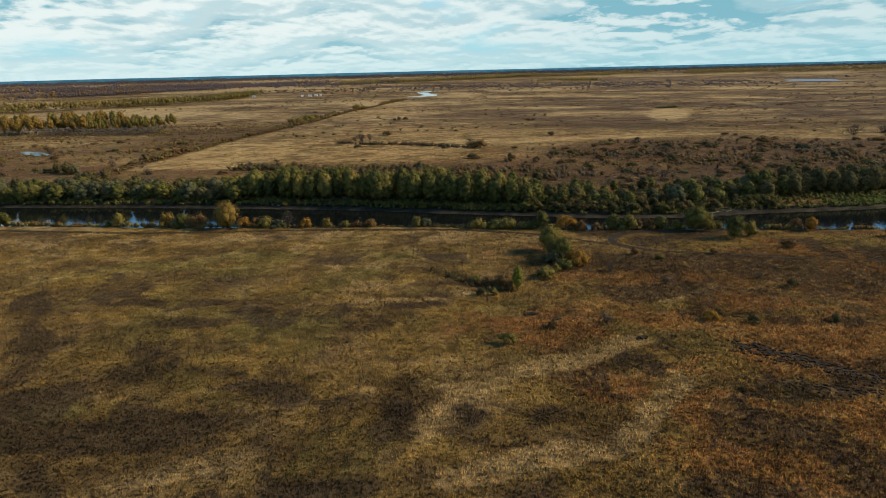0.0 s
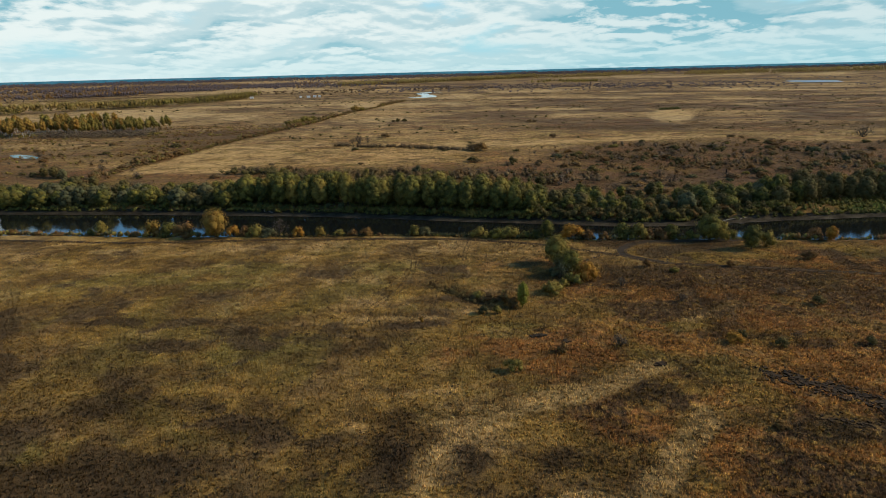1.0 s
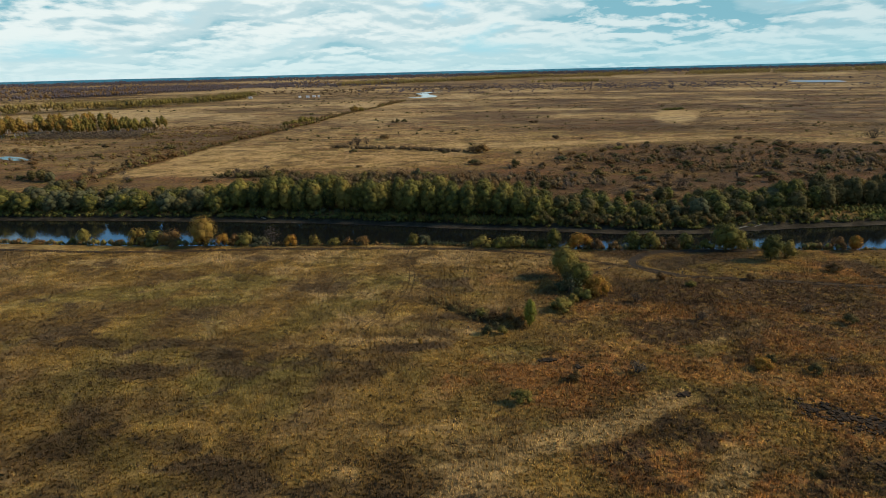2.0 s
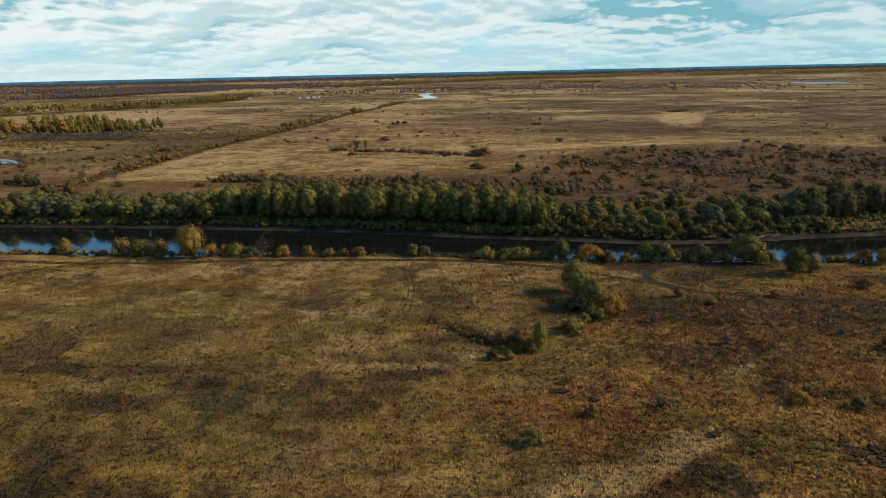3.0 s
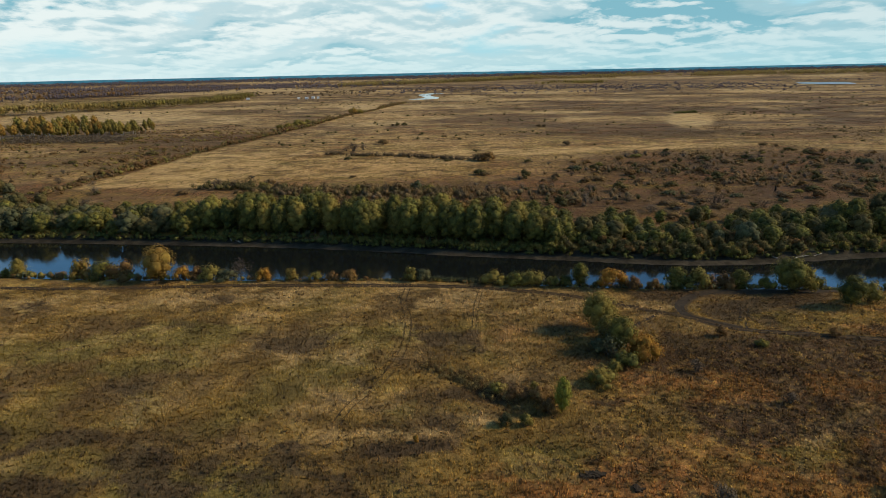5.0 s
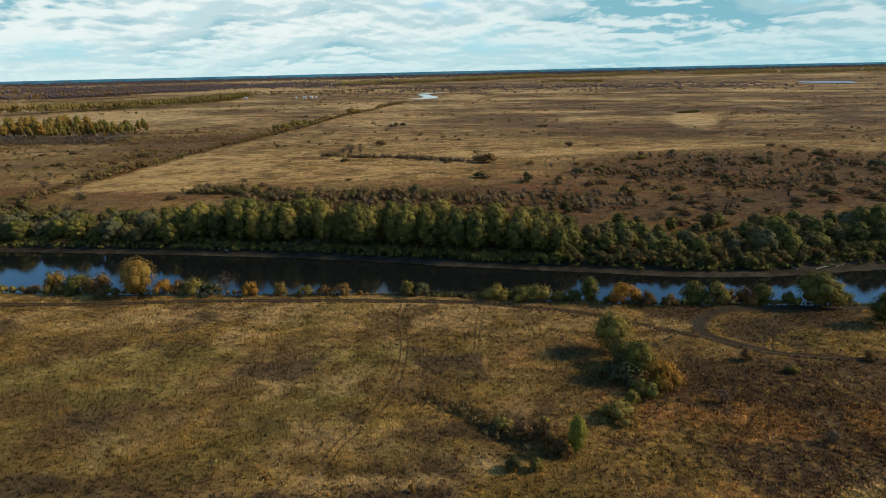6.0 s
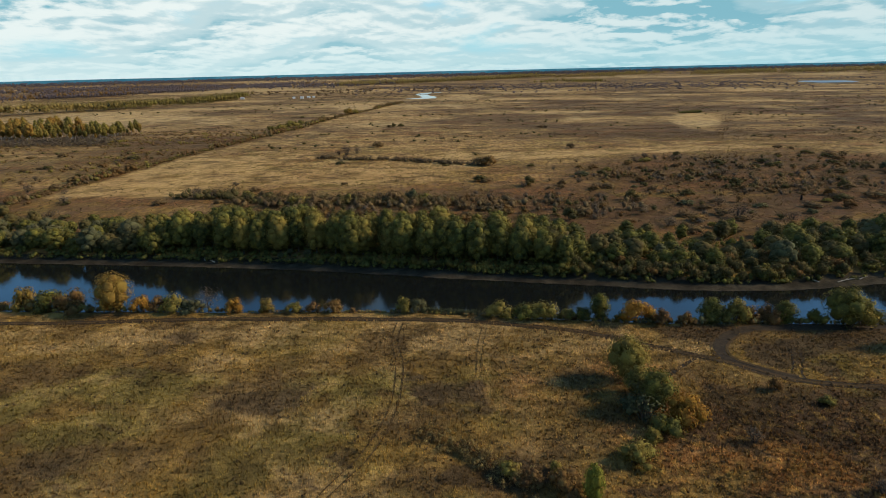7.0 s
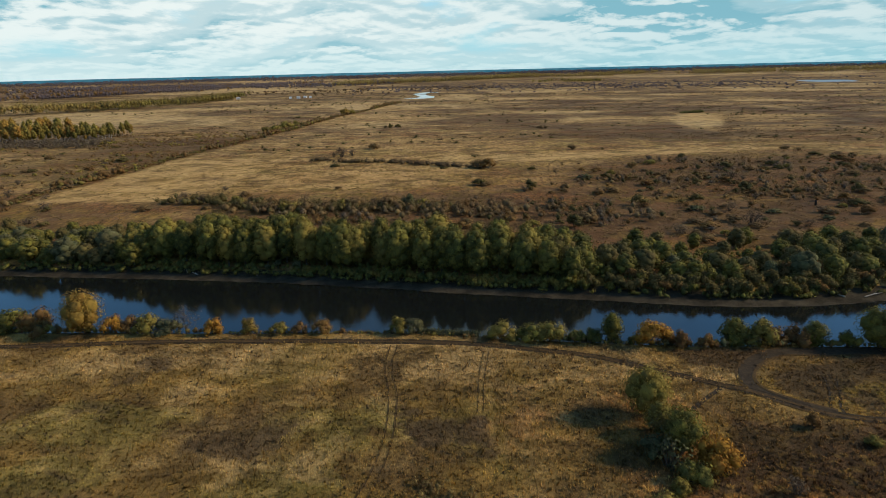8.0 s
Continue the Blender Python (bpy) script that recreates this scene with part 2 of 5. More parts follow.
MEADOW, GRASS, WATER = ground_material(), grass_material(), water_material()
BARK = bark_material("grey_brown_bark", rgb(0.035, 0.027, 0.020), rgb(0.11, 0.09, 0.07))
BIRCH = bark_material("birch_bark", rgb(0.10, 0.09, 0.08), rgb(0.62, 0.58, 0.52), 1.5)
LEAF = {
    "green": leaf_material("willow_leaf", rgb(0.055, 0.058, 0.020), rgb(0.098, 0.090, 0.026), rgb(0.25, 0.20, 0.036), 0.55),
    "olive": leaf_material("olive_leaf", rgb(0.125, 0.104, 0.030), rgb(0.175, 0.136, 0.035), rgb(0.27, 0.19, 0.042)),
    "grey": leaf_material("grey_willow_leaf", rgb(0.066, 0.070, 0.036), rgb(0.105, 0.096, 0.048), rgb(0.13, 0.12, 0.05)),
    "gold": leaf_material("gold_leaf", rgb(0.175, 0.118, 0.030), rgb(0.21, 0.128, 0.030), rgb(0.14, 0.108, 0.034)),
    "orange": leaf_material("orange_leaf", rgb(0.26, 0.124, 0.024), rgb(0.30, 0.145, 0.026), rgb(0.20, 0.13, 0.03)),
    "russet": leaf_material("russet_leaf", rgb(0.125, 0.066, 0.026), rgb(0.18, 0.100, 0.034), rgb(0.11, 0.075, 0.035)),
    "twig": leaf_material("bare_twigs", rgb(0.090, 0.068, 0.050), rgb(0.13, 0.100, 0.070), rgb(0.09, 0.058, 0.035)),
    "scrub": leaf_material("dead_scrub", rgb(0.110, 0.070, 0.038), rgb(0.160, 0.100, 0.046), rgb(0.19, 0.130, 0.050)),
    "bend": leaf_material("bend_willow_leaf", rgb(0.062, 0.057, 0.024), rgb(0.098, 0.078, 0.030), rgb(0.150, 0.104, 0.034)),
    "lime": leaf_material("yellow_green_leaf", rgb(0.15, 0.155, 0.028), rgb(0.19, 0.18, 0.032), rgb(0.25, 0.21, 0.035)),
    "hedge": leaf_material("leafless_hedge", rgb(0.105, 0.074, 0.042), rgb(0.130, 0.092, 0.048), rgb(0.13, 0.080, 0.036)),
    "weed": leaf_material("dark_weeds", rgb(0.078, 0.050, 0.028), rgb(0.098, 0.062, 0.032), rgb(0.12, 0.074, 0.034)),
    "woods": leaf_material("autumn_woods", rgb(0.235, 0.165, 0.052), rgb(0.27, 0.175, 0.052), rgb(0.125, 0.115, 0.045), 0.8),
    "hay": leaf_material("bleached_sedge", rgb(0.18, 0.125, 0.050), rgb(0.22, 0.152, 0.058), rgb(0.25, 0.17, 0.06)),
    "birch": leaf_material("birch_leaf", rgb(0.23, 0.145, 0.036), rgb(0.26, 0.140, 0.033), rgb(0.17, 0.125, 0.036)),
    # distance haze is put into these crowns as a violet-grey tint
    "hazy_bare_woods": leaf_material("leafless_woods", rgb(0.078, 0.070, 0.088), rgb(0.105, 0.086, 0.094), rgb(0.17, 0.115, 0.066), 0.5),
    "conifer": leaf_material("conifer_needles", rgb(0.020, 0.034, 0.026), rgb(0.030, 0.046, 0.032), rgb(0.035, 0.055, 0.036)),
}

# ---- numbers shared by ground and plants ----
R = np.random.default_rng(11)


def value_noise(x, y, seed):
    xi, yi = np.floor(x), np.floor(y)
    u, v = x - xi, y - yi
    u, v = u * u * (3 - 2 * u), v * v * (3 - 2 * v)

    def corner(i, j):
        s = np.sin((xi + i) * 127.1 + (yi + j) * 311.7 + seed * 74.7) * 43758.5453
        return s - np.floor(s)

    return (corner(0, 0) * (1 - u) + corner(1, 0) * u) * (1 - v) + (corner(0, 1) * (1 - u) + corner(1, 1) * u) * v


def fbm(x, y, size, octaves=4, seed=0):
    total, gain, norm = 0.0, 1.0, 0.0
    for k in range(octaves):
        f = 2.0 ** k / size
        total = total + gain * value_noise(x * f + 17.3 * k, y * f - 9.1 * k, seed + k)
        norm += gain
        gain *= 0.5
    return total / norm


def smooth(a, b, x):
    t = np.clip((x - a) / (b - a), 0, 1)
    return t * t * (3 - 2 * t)


def along(points, x):
    """A smooth line through a few (x, y) stations."""
    px, py = np.array(points, float).T
    wide = np.arange(-9.0, 10.0, 3.0)
    return np.mean([np.interp(x + d, px, py) for d in wide], axis=0)


NEAR_BANK = [(-900, 380), (-420, 292), (-197, 262), (-118, 254), (-58, 251), (-10, 249.5), (30, 243), (60, 239), (98, 238), (140, 234.5), (173, 233), (260, 240), (420, 290), (900, 480)]
FAR_BANK = [(-900, 430), (-420, 336), (-236, 318), (-161, 312), (-107, 307), (-46, 298), (-7, 290), (38, 281), (71, 274.5), (92, 272), (113, 273), (137, 277), (209, 284), (260, 296), (420, 345), (900, 530)]
WATER_Z = -3.0


def near_bank(x):
    return along(NEAR_BANK, x) + 1.2 * (fbm(x, x * 0 + 3.0, 9.0, 3, 5) - 0.5)


def far_bank(x):
    return along(FAR_BANK, x) + 1.6 * (fbm(x, x * 0 + 8.0, 14.0, 3, 6) - 0.5)


def height(x, y):
    far = np.hypot(x, y)
    swell = 0.9 * (fbm(x, y, 60.0, 3, 1) - 0.5) + 0.5 * (fbm(x, y, 9.0, 3, 2) - 0.5)
    z = swell * (1 - 0.8 * smooth(400, 900, far))
    z = z + 34.0 * np.clip((far - 2900.0) / 1960.0, 0, 1) ** 1.4 + 0.0066 * x * smooth(2400, 4000, far)
    # ditch with the low hedge on the meadow
    d = np.abs((x - 6.0) * 0.72 + (y - 182.0) * 0.69)
    a = (x - 6.0) * 0.69 - (y - 182.0) * 0.72
    z = z - 0.9 * np.exp(-(d / 2.2) ** 2) * np.exp(-(a / 13.0) ** 4)
    n, f = near_bank(x), far_bank(x)
    into = y - n
    over = f - y
    bed = WATER_Z - 1.6 * smooth(0.0, 10.0, over)
    beach = WATER_Z + 0.8 * smooth(0.0, 3.2, -over) + 2.2 * smooth(2.8, 12.0, -over)
    near_side = z * (1 - smooth(-3, 0, into)) + 0.25 * np.exp(-(into / 1.2) ** 2) - 3.9 * smooth(1.6, 6.4, into)
    far_side = np.where(over > 0, bed, np.where(-over < 20, beach + z * smooth(5, 20, -over), z))
    mid = (n + f) / 2
    return np.where(y < mid, np.maximum(near_side, bed - 0 * y) * (into > -3) + z * (into <= -3), far_side)


def spot(x, y, cx, cy, rx, ry, turn=0.0):
    c, s = math.cos(radians(turn)), math.sin(radians(turn))
    u, v = (x - cx) * c + (y - cy) * s, -(x - cx) * s + (y - cy) * c
    return np.exp(-((u / rx) ** 2 + (v / ry) ** 2))


def streak(x, y, stations, wide):
    """Weight of a band of changing width that runs through a few stations."""
    best = np.zeros_like(x)
    for (x0, y0), (x1, y1) in zip(stations, stations[1:]):
        dx, dy = x1 - x0, y1 - y0
        t = np.clip(((x - x0) * dx + (y - y0) * dy) / (dx * dx + dy * dy), 0, 1)
        best = np.maximum(best, np.exp(-(((x - x0 - t * dx) ** 2 + (y - y0 - t * dy) ** 2) / wide ** 2)))
    return best


PALE_BANDS = [([(48, 137), (38, 130.5), (26, 124.5), (12, 119)], 3.0, 1.7), ([(14, 120), (2, 113), (-3, 100)], 5.0, 0.8), ([(82, 173), (64, 161.5), (58, 154)], 3.2, 0.55), ([(51, 117), (45, 109), (39.5, 103)], 2.4, 1.7), ([(40, 103), (30, 94), (16, 90), (2, 84)], 3.2, 1.3)]
PALE_SPOTS = [(-2, 110, 12, 9), (-7, 166, 12, 3), (8, 171, 14, 4), (-40, 198, 22, 6), (-43, 89, 10, 4), (10, 235, 34, 9), (-60, 240, 40, 8), (60, 226, 14, 8)]
DARK_SPOTS = [(-87, 165, 9, 3), (-66, 166, 12, 3), (-53, 160, 9, 4), (-69, 151, 11, 4), (-62, 122, 14, 6), (-36, 114, 12, 5), (-51, 102, 14, 7), (-66, 97, 18, 7), (-20, 82, 10, 5),
              (-7, 161, 9, 2.5), (-9, 103, 5, 6), (19, 103, 8, 4), (45, 126, 8, 3.5), (77, 150, 6, 3), (87, 146, 8, 3), (104, 147, 9, 3), (77, 112, 14, 4), (58, 97, 10, 6), (46, 83, 10, 5), (8, 182, 9, 4), (64, 196, 24, 10), (96, 196, 22, 8)]
RUST_SPOTS = [(50, 106, 12, 8), (60, 90, 18, 10), (75, 100, 14, 10), (59, 152, 16, 7), (36, 111, 10, 6), (82, 158, 16, 8), (72, 185, 34, 18), (100, 130, 30, 20), (20, 150, 18, 12)]
GREEN_SPOTS = [(-95, 203, 16, 6), (-108, 200, 14, 5), (-73, 195, 12, 5), (-76, 107, 8, 4), (-25, 195, 12, 9), (-67, 213, 14, 6), (-40, 150, 16, 8), (20, 160, 10, 6), (-20, 210, 16, 9)]


HEDGE_Y, HEDGE_X = (372, 390, 446, 531, 614, 733, 841, 1014, 1238, 1405), (-214, -219, -222, -212, -203, -183, -166, -149, -107, -83)


def pale_bands(x, y):
    best = np.zeros_like(x)
    for stations, wide, much in PALE_BANDS:
        best = np.maximum(best, much * streak(x, y, stations, wide))
    return best


def cover(x, y):
    """Weights of pale, rust, green / dark, scrub, mud over the ground."""
    n, f = near_bank(x), far_bank(x)
    x_true, y_true = x, y
    x = x + 9.0 * (fbm(x, y, 22.0, 4, 81) - 0.5)
    y = y + 7.0 * (fbm(x, y, 15.0, 4, 82) - 0.5)
    zero = np.zeros_like(x)
    pale, rust, green, dark = zero.copy(), zero.copy(), zero.copy(), zero.copy()
    dark = np.maximum(dark, 0.6 * streak(x, y, [(-126, 181), (-106, 142), (-88, 114), (-74, 94), (-60, 76)], 4.0))
    pale = np.maximum(pale, pale_bands(0.3 * x + 0.7 * x_true, 0.3 * y + 0.7 * y_true))
    bands = np.clip(pale, 0, 1)
    for target, spots in ((dark, DARK_SPOTS), (rust, RUST_SPOTS), (green, GREEN_SPOTS)):
        for cx, cy, rx, ry in spots:
            np.maximum(target, spot(x, y, cx, cy, rx, ry), out=target)
    for cx, cy, rx, ry in PALE_SPOTS:
        pale = np.maximum(pale, 0.55 * spot(x, y, cx, cy, rx, ry))
    mead = fbm(x, y, 26.0, 4, 21)
    here = y_true < n
    y_meadow = y
    pale = np.where(here, pale + 0.2 * smooth(185, 225, y) * smooth(70, 40, x) + 0.22 * smooth(0.52, 0.75, mead), pale)
    dark = np.where(here, dark + 0.48 * smooth(40, 75, x) * smooth(140, 175, y) * (1 - 0.75 * smooth(198, 216, y)) + (0.52 + 0.2 * smooth(30, 70, x)) * smooth(0.50, 0.70, fbm(x, y, 17.0, 4, 23)), dark)
    rust = np.where(here, 0.8 * rust + 0.32 * smooth(5, 60, x) * smooth(230, 190, y) + 0.5 * smooth(0.5, 0.75, fbm(x, y, 34.0, 3, 24)) * smooth(-40, 60, x), rust)
    green = np.where(here, green + 0.4 * smooth(0.5, 0.7, fbm(x, y, 30.0, 3, 25)) * smooth(40, -60, x), green)
    x, y = x_true, y_true
    dark, rust, green = dark * (1 - bands), rust * (1 - 0.8 * bands), green * (1 - bands)
    mud = np.where((y > n + 1.8) & (y < f + 5.0 + 4.0 * fbm(x, y, 9.0, 3, 9)), 1.0, 0.0)
    # the flood plain beyond the river
    beyond = smooth(f + 1, f + 6, y)
    d = np.hypot(x, y)
    streaks = fbm(x * 0.35, y, 42.0, 4, 31)
    belt = np.exp(-(np.maximum(np.abs(y - 370 - 0.10 * np.abs(x)) - 50, 0) / 32.0) ** 2) * (0.8 + 0.2 * smooth(-230, -20, x))
    right = smooth(0, 180, x) * np.exp(-((y - 450) / 105.0) ** 2) * 1.45
    left = smooth(-150, -260, x) * smooth(330, 420, y) * smooth(900, 640, y)
    left = np.maximum(left, smooth(-165, -230, x - (y - 420) * 0.12) * smooth(330, 400, y) * smooth(1000, 800, y) * 0.9)
    moor = smooth(600, 720, y) * smooth(1500, 1150, y) * smooth(-60, 220, x) * 1.15 * (0.55 + 0.75 * smooth(0.44, 0.58, fbm(x * 0.35, y, 70.0, 4, 53)))
    deep = smooth(1300, 1750, d) * 0.42
    past = x - np.interp(y, HEDGE_Y, HEDGE_X) + 3.0 * (fbm(x, y, 25.0, 3, 43) - 0.5)
    brown = smooth(4, -8, past) * smooth(395, 430, y) * smooth(1150, 850, y) * (0.55 + 0.6 * smooth(0.40, 0.62, fbm(x * 0.6, y, 45.0, 4, 44)))
    stripes = fbm(np.arctan2(x, y) * 9.0, np.log(np.maximum(d, 50.0)) * 20.0, 1.0, 4, 35)
    far_part = smooth(650, 1100, d)
    scrub = beyond * np.clip(2.6 * far_part * (stripes - 0.53) + np.maximum.reduce([belt, right, 0.75 * left, moor, deep, 0.7 * brown]) * 0.9 + 1.7 * (streaks - 0.52) + 0.8 * (fbm(x * 0.3, y, 130.0, 3, 33) - 0.5), 0, 1)
    field = beyond * (1 - smooth(0.2, 0.6, scrub)) * (0.05 + 0.5 * smooth(0.42, 0.66, fbm(x * 0.5, y, 60.0, 4, 37)) * (1 - 0.6 * smooth(100, 500, x)))
    gold = np.maximum(spot(x, y, -60, 480, 130, 75, 25) * smooth(f + 60, f + 90, y), smooth(-2, 3, past) * smooth(150, 60, past) * smooth(412, 428, y + 0.05 * past) * smooth(1250, 800, y))
    scrub = scrub * (1 - 0.92 * gold)
    field = np.maximum(field, 0.45 * gold)
    ring = 1.6 * smooth(0.2, 0.7, spot(x, y, 312, 872, 30, 125, -19)) * beyond
    strip = np.exp(-((y - 560 - 0.16 * (x - 20)) / 16.0) ** 2) * smooth(-20, 20, x) * smooth(330, 200, x)
    sands = np.maximum(spot(x, y, -520, 1010, 190, 150, -12), 0.9 * smooth(0.48, 0.60, fbm(x * 0.4, y, 160.0, 3, 49)) * smooth(1900, 2300, d) * smooth(-1500, -900, x) * smooth(300, -200, x))
    pale = np.clip(pale * (1 - beyond) + 0.75 * field + 0.35 * gold * smooth(640, 560, y) + ring + 0.8 * strip + sands + beyond * far_part * 4.0 * np.clip(0.46 - stripes, 0, 0.3), 0, 1)
    scrub = np.clip(scrub - ring - strip - sands, 0, 1)
    green = np.clip(green * (1 - beyond), 0, 1)
    return np.stack([pale, rust * (1 - beyond) * here + beyond * (0.4 * smooth(0.45, 0.7, fbm(x, y, 50.0, 3, 41)) + 0.35 * np.maximum(belt, right)), green], -1), np.stack([dark * (1 - beyond) + beyond * 0.42 * np.maximum.reduce([right, moor, 0.8 * belt * smooth(10, 90, x)]) * smooth(0.4, 0.62, fbm(x * 0.5, y, 30.0, 4, 47)), scrub, mud], -1)


# ---- mesh helpers ----
def fast_mesh(name, verts, faces, mat=None, smooth_faces=False):
    """A mesh from arrays: faces is (n, 3) or (n, 4)."""
    verts, faces = np.asarray(verts, np.float32), np.asarray(faces, np.int32)
    mesh = bpy.data.meshes.new(name)
    mesh.vertices.add(len(verts))
    mesh.vertices.foreach_set("co", verts.ravel())
    mesh.loops.add(faces.size)
    mesh.loops.foreach_set("vertex_index", faces.ravel())
    mesh.polygons.add(len(faces))
    mesh.polygons.foreach_set("loop_start", np.arange(0, faces.size, faces.shape[1], dtype=np.int32))
    mesh.polygons.foreach_set("use_smooth", np.full(len(faces), smooth_faces))
    mesh.update(calc_edges=True)
    if mat:
        mesh.materials.append(mat)
    return mesh


def paint(mesh, x, y):
    """Lay the cover weights on a mesh's vertices."""
    n, f = near_bank(x), far_bank(x)
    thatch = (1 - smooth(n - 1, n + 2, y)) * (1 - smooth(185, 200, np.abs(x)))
    lawn = spot(x, y, 215, 297, 34, 9, 10) * (y > f + 1.5)
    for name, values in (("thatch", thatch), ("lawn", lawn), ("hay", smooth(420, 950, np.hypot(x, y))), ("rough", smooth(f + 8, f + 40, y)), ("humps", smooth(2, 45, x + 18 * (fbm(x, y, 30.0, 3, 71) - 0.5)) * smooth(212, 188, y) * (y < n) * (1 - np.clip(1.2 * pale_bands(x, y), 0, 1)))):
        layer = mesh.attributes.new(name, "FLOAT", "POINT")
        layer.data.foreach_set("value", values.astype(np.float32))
    for name, values in zip(("cover", "kind"), cover(x, y)):
        layer = mesh.attributes.new(name, "FLOAT_COLOR", "POINT")
        layer.data.foreach_set("color", np.concatenate([values, np.ones((len(x), 1))], 1).astype(np.float32).ravel())


def part(name, mesh, parent, label=""):
    ob = new(name, mesh)
    ob.parent = parent
    return tagged(ob, label) if label else ob


def tube(points, radii, sides=6):
    """A tapered limb through the points, closed at its tip."""
    points = [Vector(p) for p in points]
    verts, faces = [], []
    for i, (p, r) in enumerate(zip(points, radii)):
        ahead = (points[min(i + 1, len(points) - 1)] - points[max(i - 1, 0)]).normalized()
        side = ahead.orthogonal().normalized()
        other = ahead.cross(side)
        for k in range(sides):
            a = 2 * math.pi * k / sides
            verts.append(p + (side * math.cos(a) + other * math.sin(a)) * r)
    for i in range(len(points) - 1):
        for k in range(sides):
            l = (k + 1) % sides
            faces.append((i * sides + k, i * sides + l, (i + 1) * sides + l, (i + 1) * sides + k))
    return [tuple(v) for v in verts], faces


def joined(pieces):
    verts, faces = [], []
    for v, f in pieces:
        base = len(verts)
        verts += v
        faces += [tuple(i + base for i in face) for face in f]
    return verts, faces


def leaf_quads(centres, normals, size, rng):
    """Small leaf sprays as diamonds at the centres, facing about along the normals."""
    count = len(centres)
    nrm = normals / np.linalg.norm(normals, axis=1, keepdims=True)
    side = np.cross(nrm, rng.normal(size=(count, 3)))
    side /= np.linalg.norm(side, axis=1, keepdims=True) + 1e-9
    other = np.cross(nrm, side)
    s = size * rng.uniform(0.55, 1.45, (count, 1))
    t = s * rng.uniform(0.4, 0.8, (count, 1))
    verts = np.stack([centres - side * s, centres - other * t, centres + side * s, centres + other * t], 1).reshape(-1, 3)
    return verts, np.arange(count * 4).reshape(-1, 4)


def crown_cloud(lobes, count, size, rng, fill=0.25, core=0.0):
    """Leaf sprays over the outside of a heap of lobes (x, y, z, rx, rz)."""
    lobes = np.array(lobes, float)
    weight = lobes[:, 3] ** 2
    pick = rng.choice(len(lobes), count, p=weight / weight.sum())
    way = rng.normal(size=(count, 3))
    way[:, 2] = way[:, 2] + 0.25
    way /= np.linalg.norm(way, axis=1, keepdims=True)
    deep = np.where(rng.random(count) < fill * 0.6, rng.uniform(0.4, 0.85, count), rng.uniform(0.84, 1.12, count))
    rad = np.stack([lobes[pick, 3], lobes[pick, 3], lobes[pick, 4]], 1)
    at = lobes[pick, :3] + way * rad * deep[:, None]
    v, f = leaf_quads(at, way + 0.34 * rng.normal(size=(count, 3)), size, rng)
    middle = lobes[:, :3].mean(0)
    out = at - middle
    out /= np.linalg.norm(out, axis=1, keepdims=True) + 1e-9
    soft = 0.75 * way + 0.45 * out + 0.3 * rng.normal(size=(count, 3))
    soft /= np.linalg.norm(soft, axis=1, keepdims=True)
    soft = np.repeat(soft, 4, axis=0)
    if core:
        inner = [lobe_core(lobe, middle, core, rng) for lobe in lobes]
        for cv, cf, cn in inner:
            f = np.concatenate([f, cf + len(v)])
            v, soft = np.concatenate([v, cv]), np.concatenate([soft, cn])
    return v, f, soft


def lobe_core(lobe, middle, size, rng, around=6, rings=4):
    """The dense uneven inside of one lobe of foliage."""
    a, b = np.meshgrid(np.arange(around) * 2 * np.pi / around, np.linspace(-1.35, 1.5, rings))
    way = np.stack([np.cos(a) * np.cos(b), np.sin(a) * np.cos(b), np.sin(b)], -1).reshape(-1, 3)
    rad = np.array([lobe[3], lobe[3], lobe[4]]) * size
    v = lobe[:3] + way * rad * rng.uniform(0.82, 1.12, (len(way), 1))
    out = v - middle
    out /= np.linalg.norm(out, axis=1, keepdims=True) + 1e-9
    n = way + 0.4 * out
    n /= np.linalg.norm(n, axis=1, keepdims=True)
    i, k = np.meshgrid(np.arange(rings - 1), np.arange(around), indexing="ij")
    i, k, l = i.ravel(), k.ravel(), (k.ravel() + 1) % around
    return v, np.stack([i * around + k, i * around + l, (i + 1) * around + l, (i + 1) * around + k], 1), n


def leaf_mesh(name, cloud, mat):
    """Leaf sprays shaded softly, as rounded lobes of foliage are."""
    v, f, soft = cloud
    return soft_normals(fast_mesh(name, v, f, mat, True), soft)


def soft_normals(mesh, normals):
    """Give each vertex its own normal."""
    layer = mesh.attributes.new("custom_normal", "FLOAT_VECTOR", "POINT")
    layer.data.foreach_set("vector", np.asarray(normals, np.float32).ravel())
    mesh.update()
    return mesh


